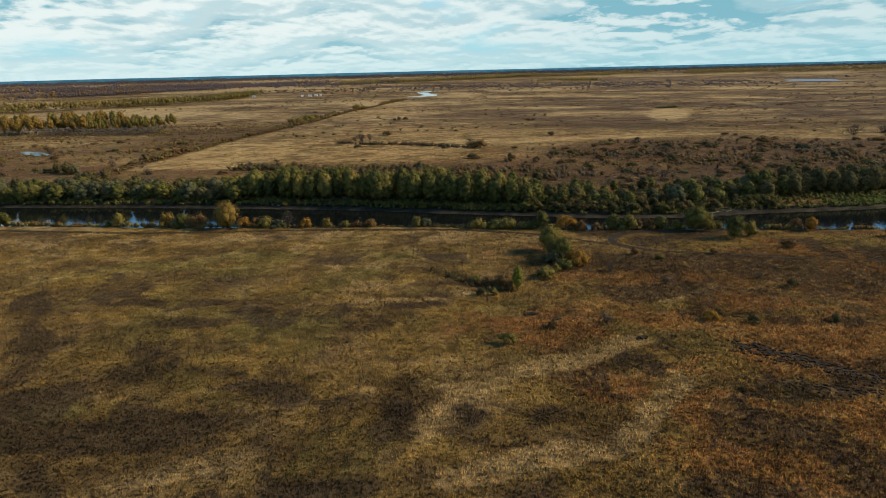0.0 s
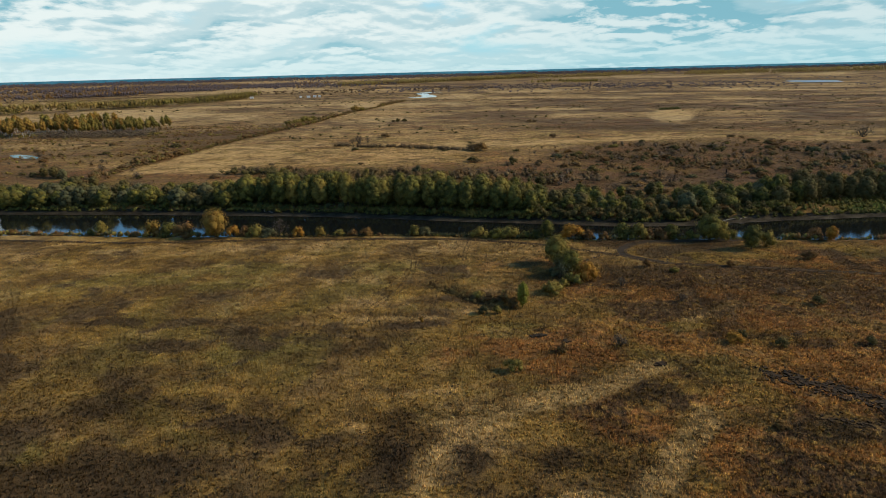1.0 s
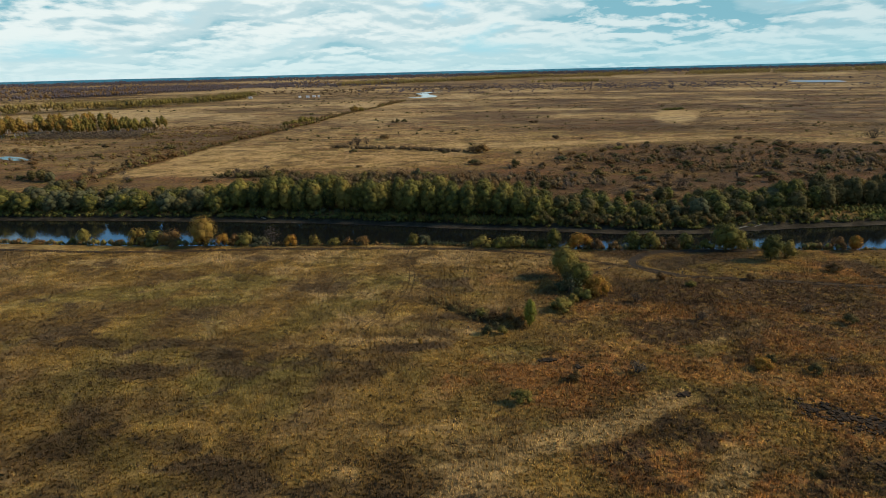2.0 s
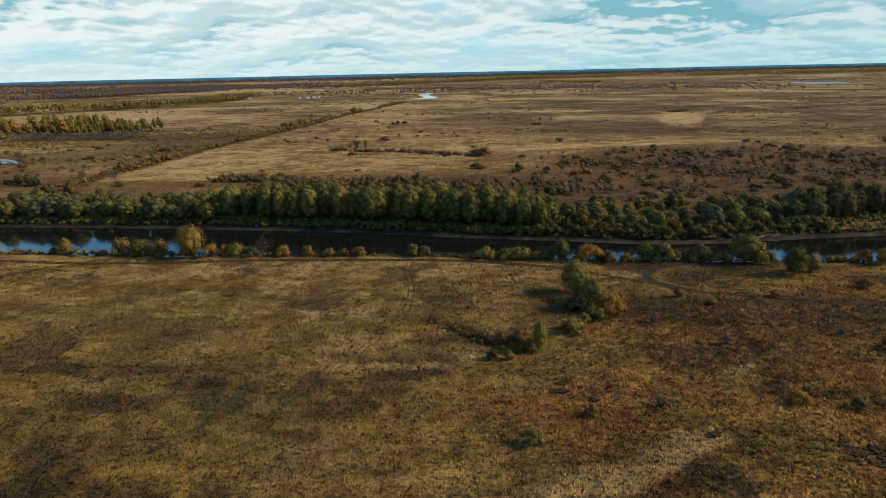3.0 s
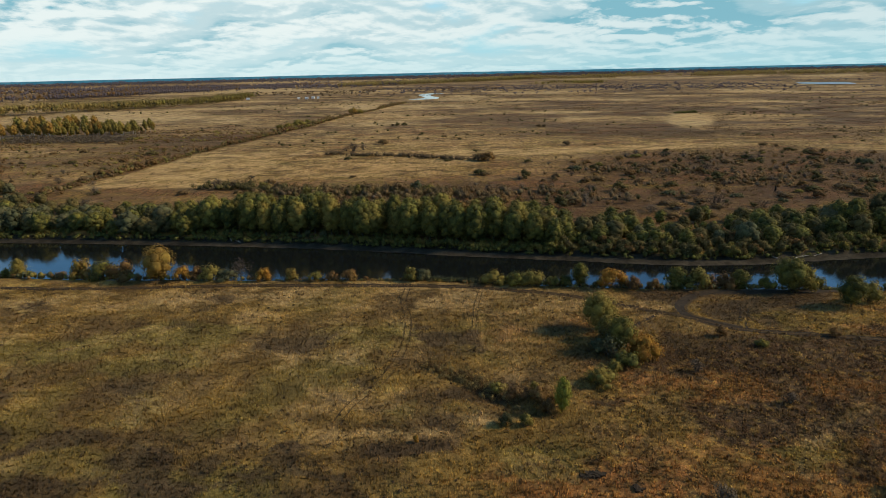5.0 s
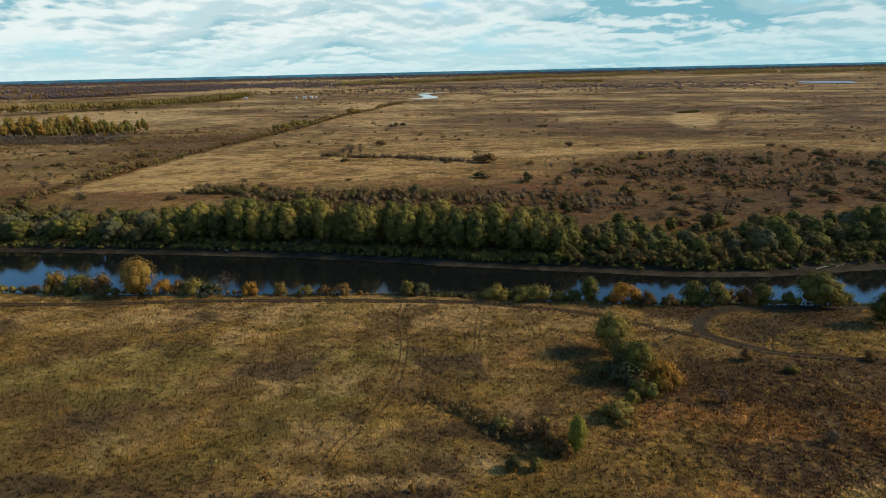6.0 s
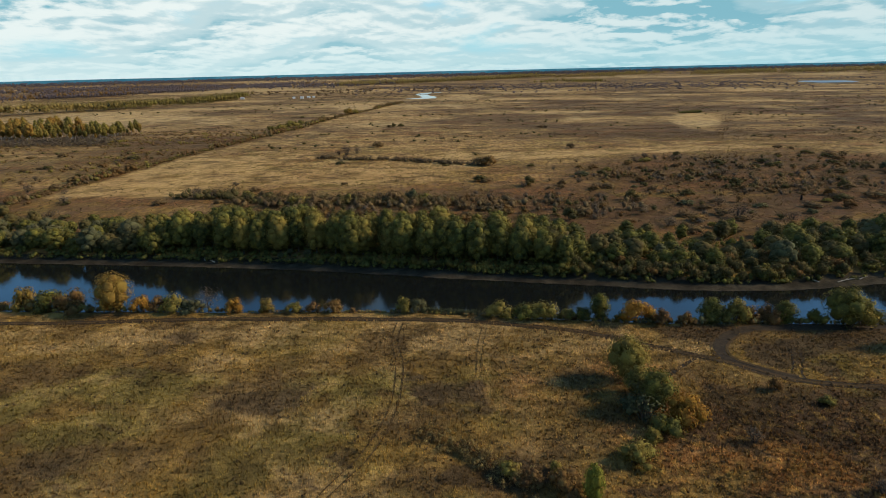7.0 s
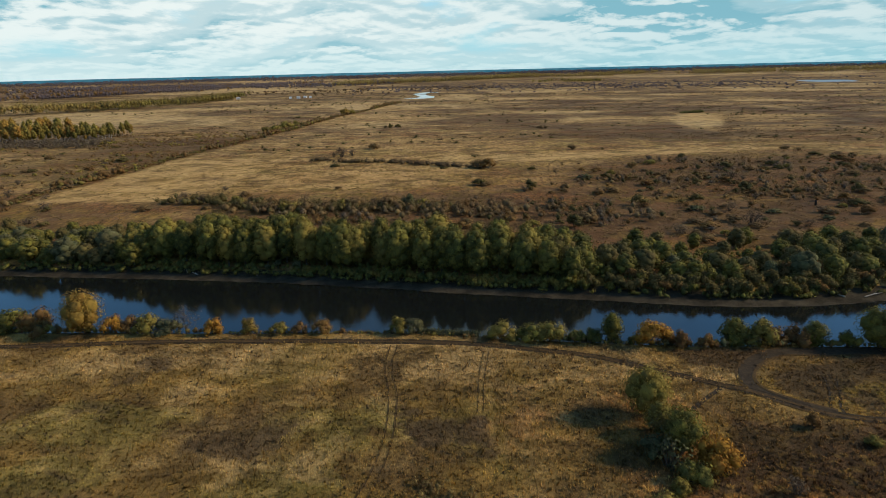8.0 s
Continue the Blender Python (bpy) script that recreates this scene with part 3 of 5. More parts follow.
def tree_shape(seed, tall, wide, clear, lobes, leaves, spray, thick=0.02, lean=0.03, limbs=7, bark=BARK, spire=1.0, core=0.62):
    """Trunk, limbs and crown meshes of one broadleaf tree: clear is the height of the bare stem."""
    rng = np.random.default_rng(seed)
    heap = []
    for k in range(lobes):
        u = (k + 0.5) / lobes
        z = clear + (tall - clear) * (0.12 + 0.76 * u)
        reach = wide * 0.5 * math.sin(math.pi * min(0.97, 0.16 + 0.78 * u)) ** spire
        a = k * 2.4 + rng.uniform(-0.5, 0.5)
        r = reach * rng.uniform(0.42, 0.62) + 0.06 * wide
        d = max(0.0, reach - r * 0.75) * rng.uniform(0.75, 1.15)
        heap.append((d * math.cos(a), d * math.sin(a), z, r, r * rng.uniform(0.75, 1.1)))
    bend = rng.uniform(-lean, lean, 2) * tall
    stem = [(bend[0] * t * t, bend[1] * t * t, tall * 0.9 * t) for t in (0, 0.03, 0.25, 0.5, 0.75, 1)]
    base = tall * thick
    trunk = tube([(0, 0, -0.6)] + stem[1:], [base * 1.35, base * 1.1, base * 0.85, base * 0.6, base * 0.35, base * 0.06], 7)
    arms = []
    for k in rng.choice(len(heap), min(limbs, len(heap)), replace=False):
        x, y, z, r, _ = heap[k]
        z0 = max(clear * 0.8, z - (tall - clear) * 0.25)
        t = z0 / (0.9 * tall)
        start = (bend[0] * t * t, bend[1] * t * t, z0)
        mid = (start[0] * 0.4 + x * 0.5, start[1] * 0.4 + y * 0.5, z0 * 0.4 + z * 0.6)
        arms.append(tube([start, mid, (x * 1.1, y * 1.1, z + r * 0.4)], [base * 0.4, base * 0.25, base * 0.05], 5))
    cloud = crown_cloud(heap, leaves, spray, rng, core=core)
    return (fast_mesh("trunk", *trunk, bark, True), fast_mesh("branchwork", *joined(arms), bark, True), leaf_mesh("crown", cloud, LEAF["green"]))


def bush_shape(seed, tall, wide, lobes, leaves, spray, stems=7, core=0.6):
    """Stems and foliage meshes of one many-stemmed bush."""
    rng = np.random.default_rng(seed)
    heap, arms = [], []
    for k in range(lobes):
        a = k * 2.4 + rng.uniform(-0.6, 0.6)
        d = wide * 0.5 * math.sqrt((k + 0.3) / lobes) * rng.uniform(0.6, 0.9)
        top = tall * rng.uniform(0.62, 1.0) * (1 - 0.45 * (2 * d / wide) ** 2)
        r = wide * rng.uniform(0.16, 0.26)
        rz = max(0.25 * tall, r * 0.9)
        heap.append((d * math.cos(a), d * math.sin(a), max(top - rz, rz * 0.55), r, rz))
    for k in range(stems):
        x, y, z, r, rz = heap[k % lobes]
        x, y = x + rng.normal() * r * 0.3, y + rng.normal() * r * 0.3
        top = z + rz * rng.uniform(0.5, 1.0)
        arms.append(tube([(x * 0.15, y * 0.15, -0.3), (x * 0.55, y * 0.55, top * 0.5), (x, y, top)], [tall * 0.016, tall * 0.011, tall * 0.003], 5))
    cloud = crown_cloud(heap, leaves, spray, rng, 0.4, core)
    return (fast_mesh("branchwork", *joined(arms), BARK, True), leaf_mesh("foliage", cloud, LEAF["olive"]))


def plant(name, label, category, group, shape, leaf, x, y, scale, flat=1.0, z=None, turn=None):
    """One plant on the ground at x, y, with the shared meshes of its shape and leaves of its own colour."""
    ob = new(name)
    ob.empty_display_size = 0.3
    ground = float(height(np.array([float(x)]), np.array([float(y)]))[0]) if z is None else z
    ob.matrix_world = Matrix.Translation((x, y, ground - 0.05)) @ Matrix.Rotation(R.uniform(0, 6.28) if turn is None else turn, 4, "Z") @ Matrix.Diagonal((scale * flat, scale * flat, scale, 1))
    tagged(ob, label, category, group)
    for mesh in shape:
        p = part(mesh.name.split(".")[0], mesh, ob)
        if mesh.name.startswith(("crown", "foliage")):
            p.material_slots[0].link = "OBJECT"
            p.material_slots[0].material = LEAF[leaf]
    return ob


def domes(x, y, z, rx, ry, rz, rng, around=6, rings=4):
    """Uneven rounded masses of foliage, one for each place."""
    a, b = np.meshgrid(np.arange(around) * 2 * np.pi / around, np.linspace(-1.1, 1.45, rings))
    way = np.stack([np.cos(a) * np.cos(b), np.sin(a) * np.cos(b), np.sin(b)], -1).reshape(-1, 3)
    each = len(way)
    spin = rng.uniform(0, 6.28, (len(x), 1))
    turned = np.stack([way[:, 0] * np.cos(spin) - way[:, 1] * np.sin(spin), way[:, 0] * np.sin(spin) + way[:, 1] * np.cos(spin), np.tile(way[:, 2], (len(x), 1))], -1)
    v = np.stack([x, y, z], 1)[:, None] + turned * np.stack([rx, ry, rz], 1)[:, None] * rng.uniform(0.72, 1.08, (len(x), each, 1))
    n = turned + np.array([0.0, 0.0, 0.35])
    n /= np.linalg.norm(n, axis=2, keepdims=True)
    i, k = (g.ravel() for g in np.meshgrid(np.arange(rings - 1), np.arange(around), indexing="ij"))
    l = (k + 1) % around
    one = np.stack([i * around + k, i * around + l, (i + 1) * around + l, (i + 1) * around + k], 1)
    return v.reshape(-1, 3), (np.arange(len(x))[:, None, None] * each + one[None]).reshape(-1, 4), n.reshape(-1, 3)


def clumps(name, label, category, x, y, tall, wide, count, spray, leaf, lift=0.5, group="", seed=1, long=1.0, solid=True):
    """Very many small plants as one object: each a rounded mass or an open heap of leaf sprays."""
    rng = np.random.default_rng(seed)
    z = height(x, y)
    if solid:
        count, spray = int(count * 1.1), spray * 0.62
    way = rng.normal(size=(len(x), count, 3))
    way[:, :, 2] += 0.25
    way /= np.linalg.norm(way, axis=2, keepdims=True)
    deep = rng.uniform(0.5 if solid else 0.45, 1.08, (len(x), count, 1)) * way
    at = np.empty_like(deep)
    at[:, :, 0] = x[:, None] + deep[:, :, 0] * wide[:, None] * 0.5 * long
    at[:, :, 1] = y[:, None] + deep[:, :, 1] * wide[:, None] * 0.5
    at[:, :, 2] = (z + tall * lift)[:, None] + deep[:, :, 2] * (tall * (1 - lift))[:, None]
    sizes = np.repeat(spray, count)[:, None] if np.ndim(spray) else spray
    v, f = leaf_quads(at.reshape(-1, 3), (way + 0.4 * rng.normal(size=way.shape)).reshape(-1, 3), sizes, rng)
    up = way + np.array([0.0, 0.0, 0.55])
    up /= np.linalg.norm(up, axis=2, keepdims=True)
    up = np.repeat(up.reshape(-1, 3), 4, axis=0)
    if solid:
        dv, df, dn = domes(x, y, z + tall * lift, wide * 0.25 * long, wide * 0.25, np.minimum(tall * (1 - lift) * 0.6, wide * 0.28), rng, 5, 3)
        v, f, up = np.concatenate([v, dv]), np.concatenate([f, df + len(v)]), np.concatenate([up, dn])
    ob = new(name, soft_normals(fast_mesh(name, v, f, LEAF[leaf], True), up))
    return tagged(ob, label, category, group, "stuff")


# ---- ground and water ----
def steps(fine_from, fine_to, step, reach):
    """Stations from -reach to reach: even in the fine stretch, growing wider outside it."""
    mid = list(np.arange(fine_from, fine_to + step / 2, step))
    up, d = [], step
    while (up[-1] if up else mid[-1]) < reach:
        d *= 1.07
        up.append((up[-1] if up else mid[-1]) + d)
    down, d = [], step
    while (down[-1] if down else mid[0]) > -reach:
        d *= 1.12
        down.append((down[-1] if down else mid[0]) - d)
    return np.array(down[::-1] + mid + up)


gx, gy = steps(-190, 190, 1.3, 4850), steps(72, 330, 1.15, 4850)
xx, yy = np.meshgrid(gx, gy)
xx, yy = xx.ravel(), yy.ravel()
cols = len(gx)
cell = (np.arange(len(gy) - 1)[:, None] * cols + np.arange(cols - 1)[None, :]).ravel()
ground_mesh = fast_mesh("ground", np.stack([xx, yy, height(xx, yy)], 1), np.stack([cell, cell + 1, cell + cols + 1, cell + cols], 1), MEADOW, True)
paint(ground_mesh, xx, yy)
tagged(new("ground", ground_mesh), "autumn flood meadow of dry ochre grass and brown sedge", "ground", kind="structure")

wx = np.arange(-880, 881, 8.0)
edge_a, edge_b = along(NEAR_BANK, wx) - 1.0, along(FAR_BANK, wx) + 3.0
wv = np.concatenate([np.stack([wx, edge_a, wx * 0 + WATER_Z], 1), np.stack([wx, edge_b, wx * 0 + WATER_Z], 1)])
k = np.arange(len(wx) - 1)
tagged(new("water", fast_mesh("water", wv, np.stack([k, k + 1, k + 1 + len(wx), k + len(wx)], 1), WATER, True)), "calm dark river that mirrors trees and blue sky", "river", kind="structure")


# pale base colour stands in for the sky this pond would mirror
RUFFLED_SKY, n = material("wind_ruffled_water")
wave = n.add("ShaderNodeBump", 0, {"Height": n.noise(n.add("ShaderNodeNewGeometry", "Position"), 0.7, 4.0, 0.6), "Strength": 0.3, "Distance": 0.3})
finish(n, principled(n, rgb(0.12, 0.16, 0.17), 0.42, 0.5, wave, IOR=1.45))


def pond(name, label, stations, lift=0.12, mat=WATER):
    """Still water that follows stations of x, y and width, with an uneven edge."""
    p = np.array(stations, float)
    t = np.linspace(0, len(p) - 1, 60)
    q = np.stack([np.interp(t, np.arange(len(p)), np.convolve(np.pad(c, 1, "edge"), (0.2, 0.6, 0.2), "valid")) for c in p.T], 1)
    way = np.gradient(q[:, :2], axis=0)
    way /= np.linalg.norm(way, axis=1, keepdims=True)
    side = np.stack([-way[:, 1], way[:, 0]], 1)
    half = 0.5 * q[:, 2:] * (0.75 + 0.5 * fbm(t * 3.0, t * 0, 2.0, 3, 345))[:, None]
    a, b = q[:, :2] + side * half, q[:, :2] - side * half
    z = float(np.max(height(q[:, 0], q[:, 1]))) + lift
    verts = np.concatenate([np.insert(a, 2, z, 1), np.insert(b, 2, z, 1)])
    i = np.arange(59)
    tagged(new(name, fast_mesh(name, verts, np.stack([i, i + 60, i + 61, i + 1], 1), mat)), label, "water", kind="structure")


pond("water_pond_1", "bright winding oxbow pond lying open in the flood plain", [(-96, 1560, 6), (-66, 1556, 40), (-40, 1575, 60), (-30, 1640, 30), (-55, 1730, 26), (-72, 1830, 26), (-58, 1925, 40), (-22, 1935, 60), (-8, 1920, 10)])
pond("water_pond_2", "long pale pond before the far woods", [(1288, 2405, 100), (1320, 2395, 300), (1380, 2370, 330), (1435, 2345, 330), (1458, 2335, 140)], 1.0, RUFFLED_SKY)
pond("water_pond_3", "small backwater pool among brown sedge", [(-372, 540, 4), (-356, 528, 16), (-338, 514, 12), (-326, 506, 3)])


# ---- the woods on the far bank ----
TALL = [tree_shape(100 + k, 16.0, w, c, n, 3000, 0.25, limbs=5, spire=0.65) for k, (w, c, n) in enumerate([(10.5, 0.8, 26), (9.0, 1.0, 22), (12.0, 0.6, 30), (10.0, 0.8, 24), (8.5, 1.2, 20), (11.0, 1.0, 28)])]
MIDDLE = [tree_shape(130 + k, 9.5, w, 0.2, n, 1300, 0.24, 0.022, limbs=5, spire=0.6) for k, (w, n) in enumerate([(8.5, 18), (9.5, 20), (7.5, 16), (10.0, 22)])]
BUSH = [bush_shape(150 + k, 4.0, w, n, 1700, 0.14) for k, (w, n) in enumerate([(4.4, 10), (5.2, 12), (3.8, 9), (5.8, 13), (3.2, 8)])]
LOW_BUSH = [bush_shape(160 + k, 4.0, w, n, 520, 0.21) for k, (w, n) in enumerate([(4.8, 10), (5.6, 12), (4.2, 9), (6.2, 13)])]
SPARSE = [bush_shape(170 + k, 4.0, w, n, 420, 0.15, 18, 0.0) for k, (w, n) in enumerate([(4.2, 9), (5.0, 10), (3.4, 8)])]
THICKET = [bush_shape(180 + k, 4.0, w, n, 620, 0.17, 10) for k, (w, n) in enumerate([(3.2, 9), (2.6, 8), (3.8, 10)])]


def pick(options, chances):
    return options[int(R.choice(len(options), p=np.array(chances) / sum(chances)))]


def bank_at(x):
    return float(far_bank(np.array([float(x)]))[0])


def riverside_woods():
    """High willows in the middle, lower rounded ones up and down the river."""
    x = -112.0
    while x < 42.0:
        for row, (back, jitter) in enumerate(((10.5, 1.8), (17.0, 2.5), (24.0, 2.5))):
            px = x + R.uniform(-2.0, 2.0)
            taper = 0.72 + 0.30 * float(smooth(-116, -92, x) * smooth(46, 24, x))
            plant("willow_tree", "tall dark green willow tree on the far river bank", "tree", "riverside trees", TALL[R.integers(6)], pick(("green", "olive"), (6, 3)), px, bank_at(px) + back + R.uniform(-jitter, jitter), taper * R.uniform(0.84, 1.08), R.uniform(0.9, 1.12))
        x += R.uniform(6.0, 7.6)
    x = 158.0
    while x < 300.0:
        for back in (12.0, 20.0):
            px = x + R.uniform(-2.5, 2.5)
            plant("willow_tree", "tall olive-green willow tree on the far river bank", "tree", "riverside trees", TALL[R.integers(6)], pick(("green", "bend", "gold"), (4, 4, 0.7)), px, bank_at(px) + 8 + back + R.uniform(-3, 3), R.uniform(0.75, 1.0), R.uniform(0.95, 1.2))
        x += R.uniform(6.0, 8.5)
    x = -320.0
    while x < -108.0:
        for back in (8.5, 16.0, 25.0, 34.0, 44.0):
            if back > 20 and R.random() < 0.4:
                continue
            px = x + R.uniform(-3.0, 3.0)
            plant("rounded_willow", "rounded grey-green willow tree on the far river bank", "tree", "riverside trees", MIDDLE[R.integers(4)], pick(("green", "bend", "grey"), (4, 3, 4)), px, bank_at(px) + back + R.uniform(-3, 3), R.uniform(0.7, 1.12) * (0.75 if back > 30 else 1.0), R.uniform(1.0, 1.25))
        x += R.uniform(6.0, 9.0)
    for px, back, size in ((38, 20, 1.25), (44, 15, 1.1), (46, 26, 1.15), (53, 20, 1.0), (59, 26, 0.95), (64, 19, 0.9)):
        plant("rounded_willow", "dark olive willow where the woods step down", "tree", "bend trees", MIDDLE[R.integers(4)], pick(("green", "bend"), (2, 3)), px, bank_at(px) + back, size, 1.1)
    x = 36.0
    while x < 165.0:
        for back in (17.0, 24.0, 31.0, 40.0, 50.0):
            if back > 30 and R.random() < 0.25:
                continue
            px = x + R.uniform(-3.0, 3.0)
            plant("rounded_willow", "rounded grey-olive willow on the inner bend", "tree", "bend trees", MIDDLE[R.integers(4)], pick(("green", "bend", "grey"), (6, 3, 2)), px, bank_at(px) + back + R.uniform(-3.5, 3.5), R.uniform(0.5, 0.85) + (0.25 if px > 105 and back < 35 else 0), R.uniform(1.0, 1.25))
        x += R.uniform(6.0, 9.0)


riverside_woods()


def riverside_thicket():
    """Young willows between the trees and the beach, thickest on the inner bend."""
    x = -46.0
    while x < 45.0:
        plant("willow_bush", "upright yellow-green young willow at the foot of the tall trees", "bush", "bank bushes", THICKET[R.integers(3)], pick(("olive", "green", "gold"), (5, 3, 0.6)), x, bank_at(x) + R.uniform(4.4, 6.5), R.uniform(0.7, 1.15), R.uniform(0.9, 1.2))
        x += R.uniform(1.5, 2.6)
    x = -300.0
    while x < -50.0:
        if R.random() < 0.4:
            plant("willow_bush", "grey-green young willow above the muddy beach", "bush", "bank bushes", THICKET[R.integers(3)], pick(("olive", "green", "grey"), (2, 3, 3)), x, bank_at(x) + R.uniform(6.0, 9.0), R.uniform(0.6, 1.0), R.uniform(1.0, 1.3))
        x += R.uniform(2.5, 5.0)
    for k in range(230):
        x = R.uniform(36, 162)
        leaf = pick(("olive", "green", "russet", "bend"), (1.5, 2, 1.0, 7))
        words = {"olive": "olive-yellow", "green": "dark green", "russet": "brownish", "bend": "dull olive"}[leaf]
        plant("willow_bush", words + " young willow in the thicket on the bend", "bush", "bend thicket", THICKET[R.integers(3)], leaf, x, bank_at(x) + 5.0 + 17.0 * R.random() ** 1.2, R.uniform(0.9, 1.4), R.uniform(0.9, 1.25))
    plant("yellow_bush", "bright yellow bush above the muddy beach", "bush", "", BUSH[2], "gold", -45.5, bank_at(-45.5) + 6.0, 0.9, 1.0)


riverside_thicket()
x = np.random.default_rng(431).uniform(-330, 310, 3600)
rng = np.random.default_rng(432)
y = far_bank(x) + 3.4 + rng.uniform(0, 1, len(x)) ** 1.3 * np.where((x > 40) & (x < 165), 40.0, 26.0)
clumps("undergrowth", "dark tangled undergrowth beneath the riverside willows", "undergrowth", x, y, rng.uniform(1.2, 3.4, len(x)), rng.uniform(2.0, 4.0, len(x)), 30, 0.32, "green", 0.42, seed=433)


# ---- bushes on the near bank ----
# x, y, height, kind of leaf
NEAR_BUSHES = [(-195, 263.5, 6.2, "green"), (-182, 263.5, 2.8, "russet"), (-171, 262.5, 2.4, "russet"), (-163, 262.5, 3.1, "russet"), (-155, 262, 2.8, "twig"), (-147, 260.5, 3.6, "green"), (-128, 258.5, 3.0, "russet"),
               (-120, 257.5, 7.0, "gold"), (-113, 257, 6.4, "green"), (-106.5, 256.5, 6.4, "russet"), (-100.5, 255.2, 2.2, "russet"), (-85.3, 254.3, 4.0, "orange"), (-81.5, 255, 4.1, "russet"), (-76.2, 254.5, 4.6, "olive"), (-71.5, 254.5, 3.8, "grey"),
               (-58.6, 252.3, 3.9, "orange"), (-49.9, 253.2, 3.6, "gold"), (-41.9, 252, 2.6, "olive"), (-36.7, 252.3, 2.6, "russet"), (-31, 252.2, 3.2, "russet"), (-25.7, 252, 1.3, "russet"), (-11.3, 251.3, 4.0, "olive"), (-7.7, 251.5, 3.5, "grey"),
               (14.3, 247.5, 3.9, "olive"), (19.3, 247, 2.8, "green"), (22.1, 246, 4.0, "green"), (26.2, 245.3, 4.6, "olive"), (32, 244.8, 3.1, "green"), (36, 244.3, 3.5, "green"), (45.7, 243.2, 2.3, "green"), (49.7, 242.2, 5.4, "orange"),
               (53.5, 243.4, 3.4, "grey"), (56.1, 240.5, 3.6, "russet"), (61.6, 240.2, 3.0, "russet"), (67, 242.2, 1.6, "russet"), (74.8, 242, 7.0, "olive"), (79.2, 242.4, 4.8, "russet"), (84.1, 242, 4.8, "russet"), (94.6, 239.8, 3.4, "green"),
               (105.5, 238, 6.0, "olive"), (110, 241, 4.7, "green"), (118, 228.7, 5.4, "olive"), (133, 239, 3.5, "green"), (138.5, 238.8, 2.9, "green"), (140.5, 237, 4.2, "russet"), (125, 212.8, 3.0, "russet"), (170, 226, 3.6, "twig"), (152, 238, 2.4, "russet")]
for x, y, tall, leaf in NEAR_BUSHES:
    words = {"green": "green willow bush", "olive": "olive-green willow bush", "russet": "brown half-bare bush", "gold": "golden yellow autumn bush", "orange": "bright orange autumn bush", "grey": "grey-green willow bush", "twig": "bare grey-brown bush"}[leaf]
    plant("bank_bush", words + " on the near river bank", "bush", "near bank bushes", (SPARSE[R.integers(3)] if leaf == "twig" else BUSH[R.integers(5)]), leaf, x, y, tall / 3.05, R.uniform(0.95, 1.2) * (4.0 / max(tall, 3.2)) ** 0.25)

ROUND = [tree_shape(200 + k, 9.0, w, 0.9, n, 5200, 0.17, 0.02, limbs=9, spire=0.5) for k, (w, n) in enumerate([(8.0, 14), (7.0, 12), (8.8, 15)])]
BARE = tree_shape(210, 7.0, 6.0, 1.0, 12, 420, 0.16, 0.018, limbs=12, core=0.0)
COLUMN = tree_shape(211, 7.5, 4.4, 0.2, 14, 3000, 0.16, 0.018, spire=0.7)
plant("round_tree", "round gold and orange autumn tree on the near bank", "tree", "near bank trees", ROUND[0], "gold", -93.0, 254.2, 1.28)
plant("bare_tree", "almost leafless spreading tree on the near bank", "tree", "near bank trees", BARE, "twig", -66.2, 253.6, 1.15)
plant("upright_tree", "yellow-green upright willow on the near bank", "tree", "near bank trees", COLUMN, "olive", -142.5, 260.2, 1.1)
plant("upright_tree", "dark green upright willow on the near bank", "tree", "near bank trees", COLUMN, "green", 40.5, 244.0, 1.15)
plant("upright_tree", "dark green bushy willow on the near bank", "tree", "near bank trees", COLUMN, "green", 69.6, 242.8, 1.2, 1.3)
plant("upright_tree", "dark green bushy willow on the near bank", "tree", "near bank trees", COLUMN, "green", 87.8, 241.4, 0.98, 1.35)
plant("round_tree", "round golden willow on the near bank", "tree", "near bank trees", ROUND[2], "green", 101.5, 238.6, 1.12)
plant("round_tree", "dark green round willow at the edge of the meadow", "tree", "near bank trees", ROUND[1], "green", 110.8, 225.0, 1.02)
plant("round_tree", "small round orange tree with a clear trunk", "tree", "near bank trees", ROUND[1], "orange", 145.0, 234.0, 0.64)

# ---- the clump on the meadow ----
plant("clump_tree", "round olive-green willow in the meadow clump", "tree", "meadow clump", ROUND[0], "olive", 38.5, 212.0, 1.1, 0.95)
plant("clump_tree", "yellowish olive willow in the meadow clump", "tree", "meadow clump", COLUMN, "olive", 38.8, 205.5, 0.95, 1.3)
plant("clump_tree", "dark green willow in the meadow clump", "tree", "meadow clump", ROUND[1], "green", 40.6, 199.5, 1.0, 1.0)
plant("clump_bush", "grey half-bare bush in the meadow clump", "bush", "meadow clump", SPARSE[1], "grey", 37.5, 196.0, 1.75, 0.95)
plant("clump_bush", "orange-leaved bush in the meadow clump", "bush", "meadow clump", BUSH[1], "orange", 44.8, 195.2, 1.8, 0.8)
plant("clump_bush", "dark green bush in the meadow clump", "bush", "meadow clump", BUSH[3], "green", 40.0, 192.0, 1.0, 1.25)
plant("clump_bush", "low olive bush in the meadow clump", "bush", "meadow clump", BUSH[2], "olive", 36.8, 189.0, 0.8, 1.15)
plant("clump_bush", "olive-brown bush filling the meadow clump", "bush", "meadow clump", BUSH[0], "bend", 39.6, 203.5, 1.5, 1.0)
plant("clump_bush", "tawny bush filling the meadow clump", "bush", "meadow clump", BUSH[4], "russet", 42.2, 203.0, 1.2, 1.1)
plant("clump_bush", "grey-green bush at the foot of the meadow clump", "bush", "meadow clump", BUSH[1], "grey", 36.4, 199.5, 1.1, 1.0)
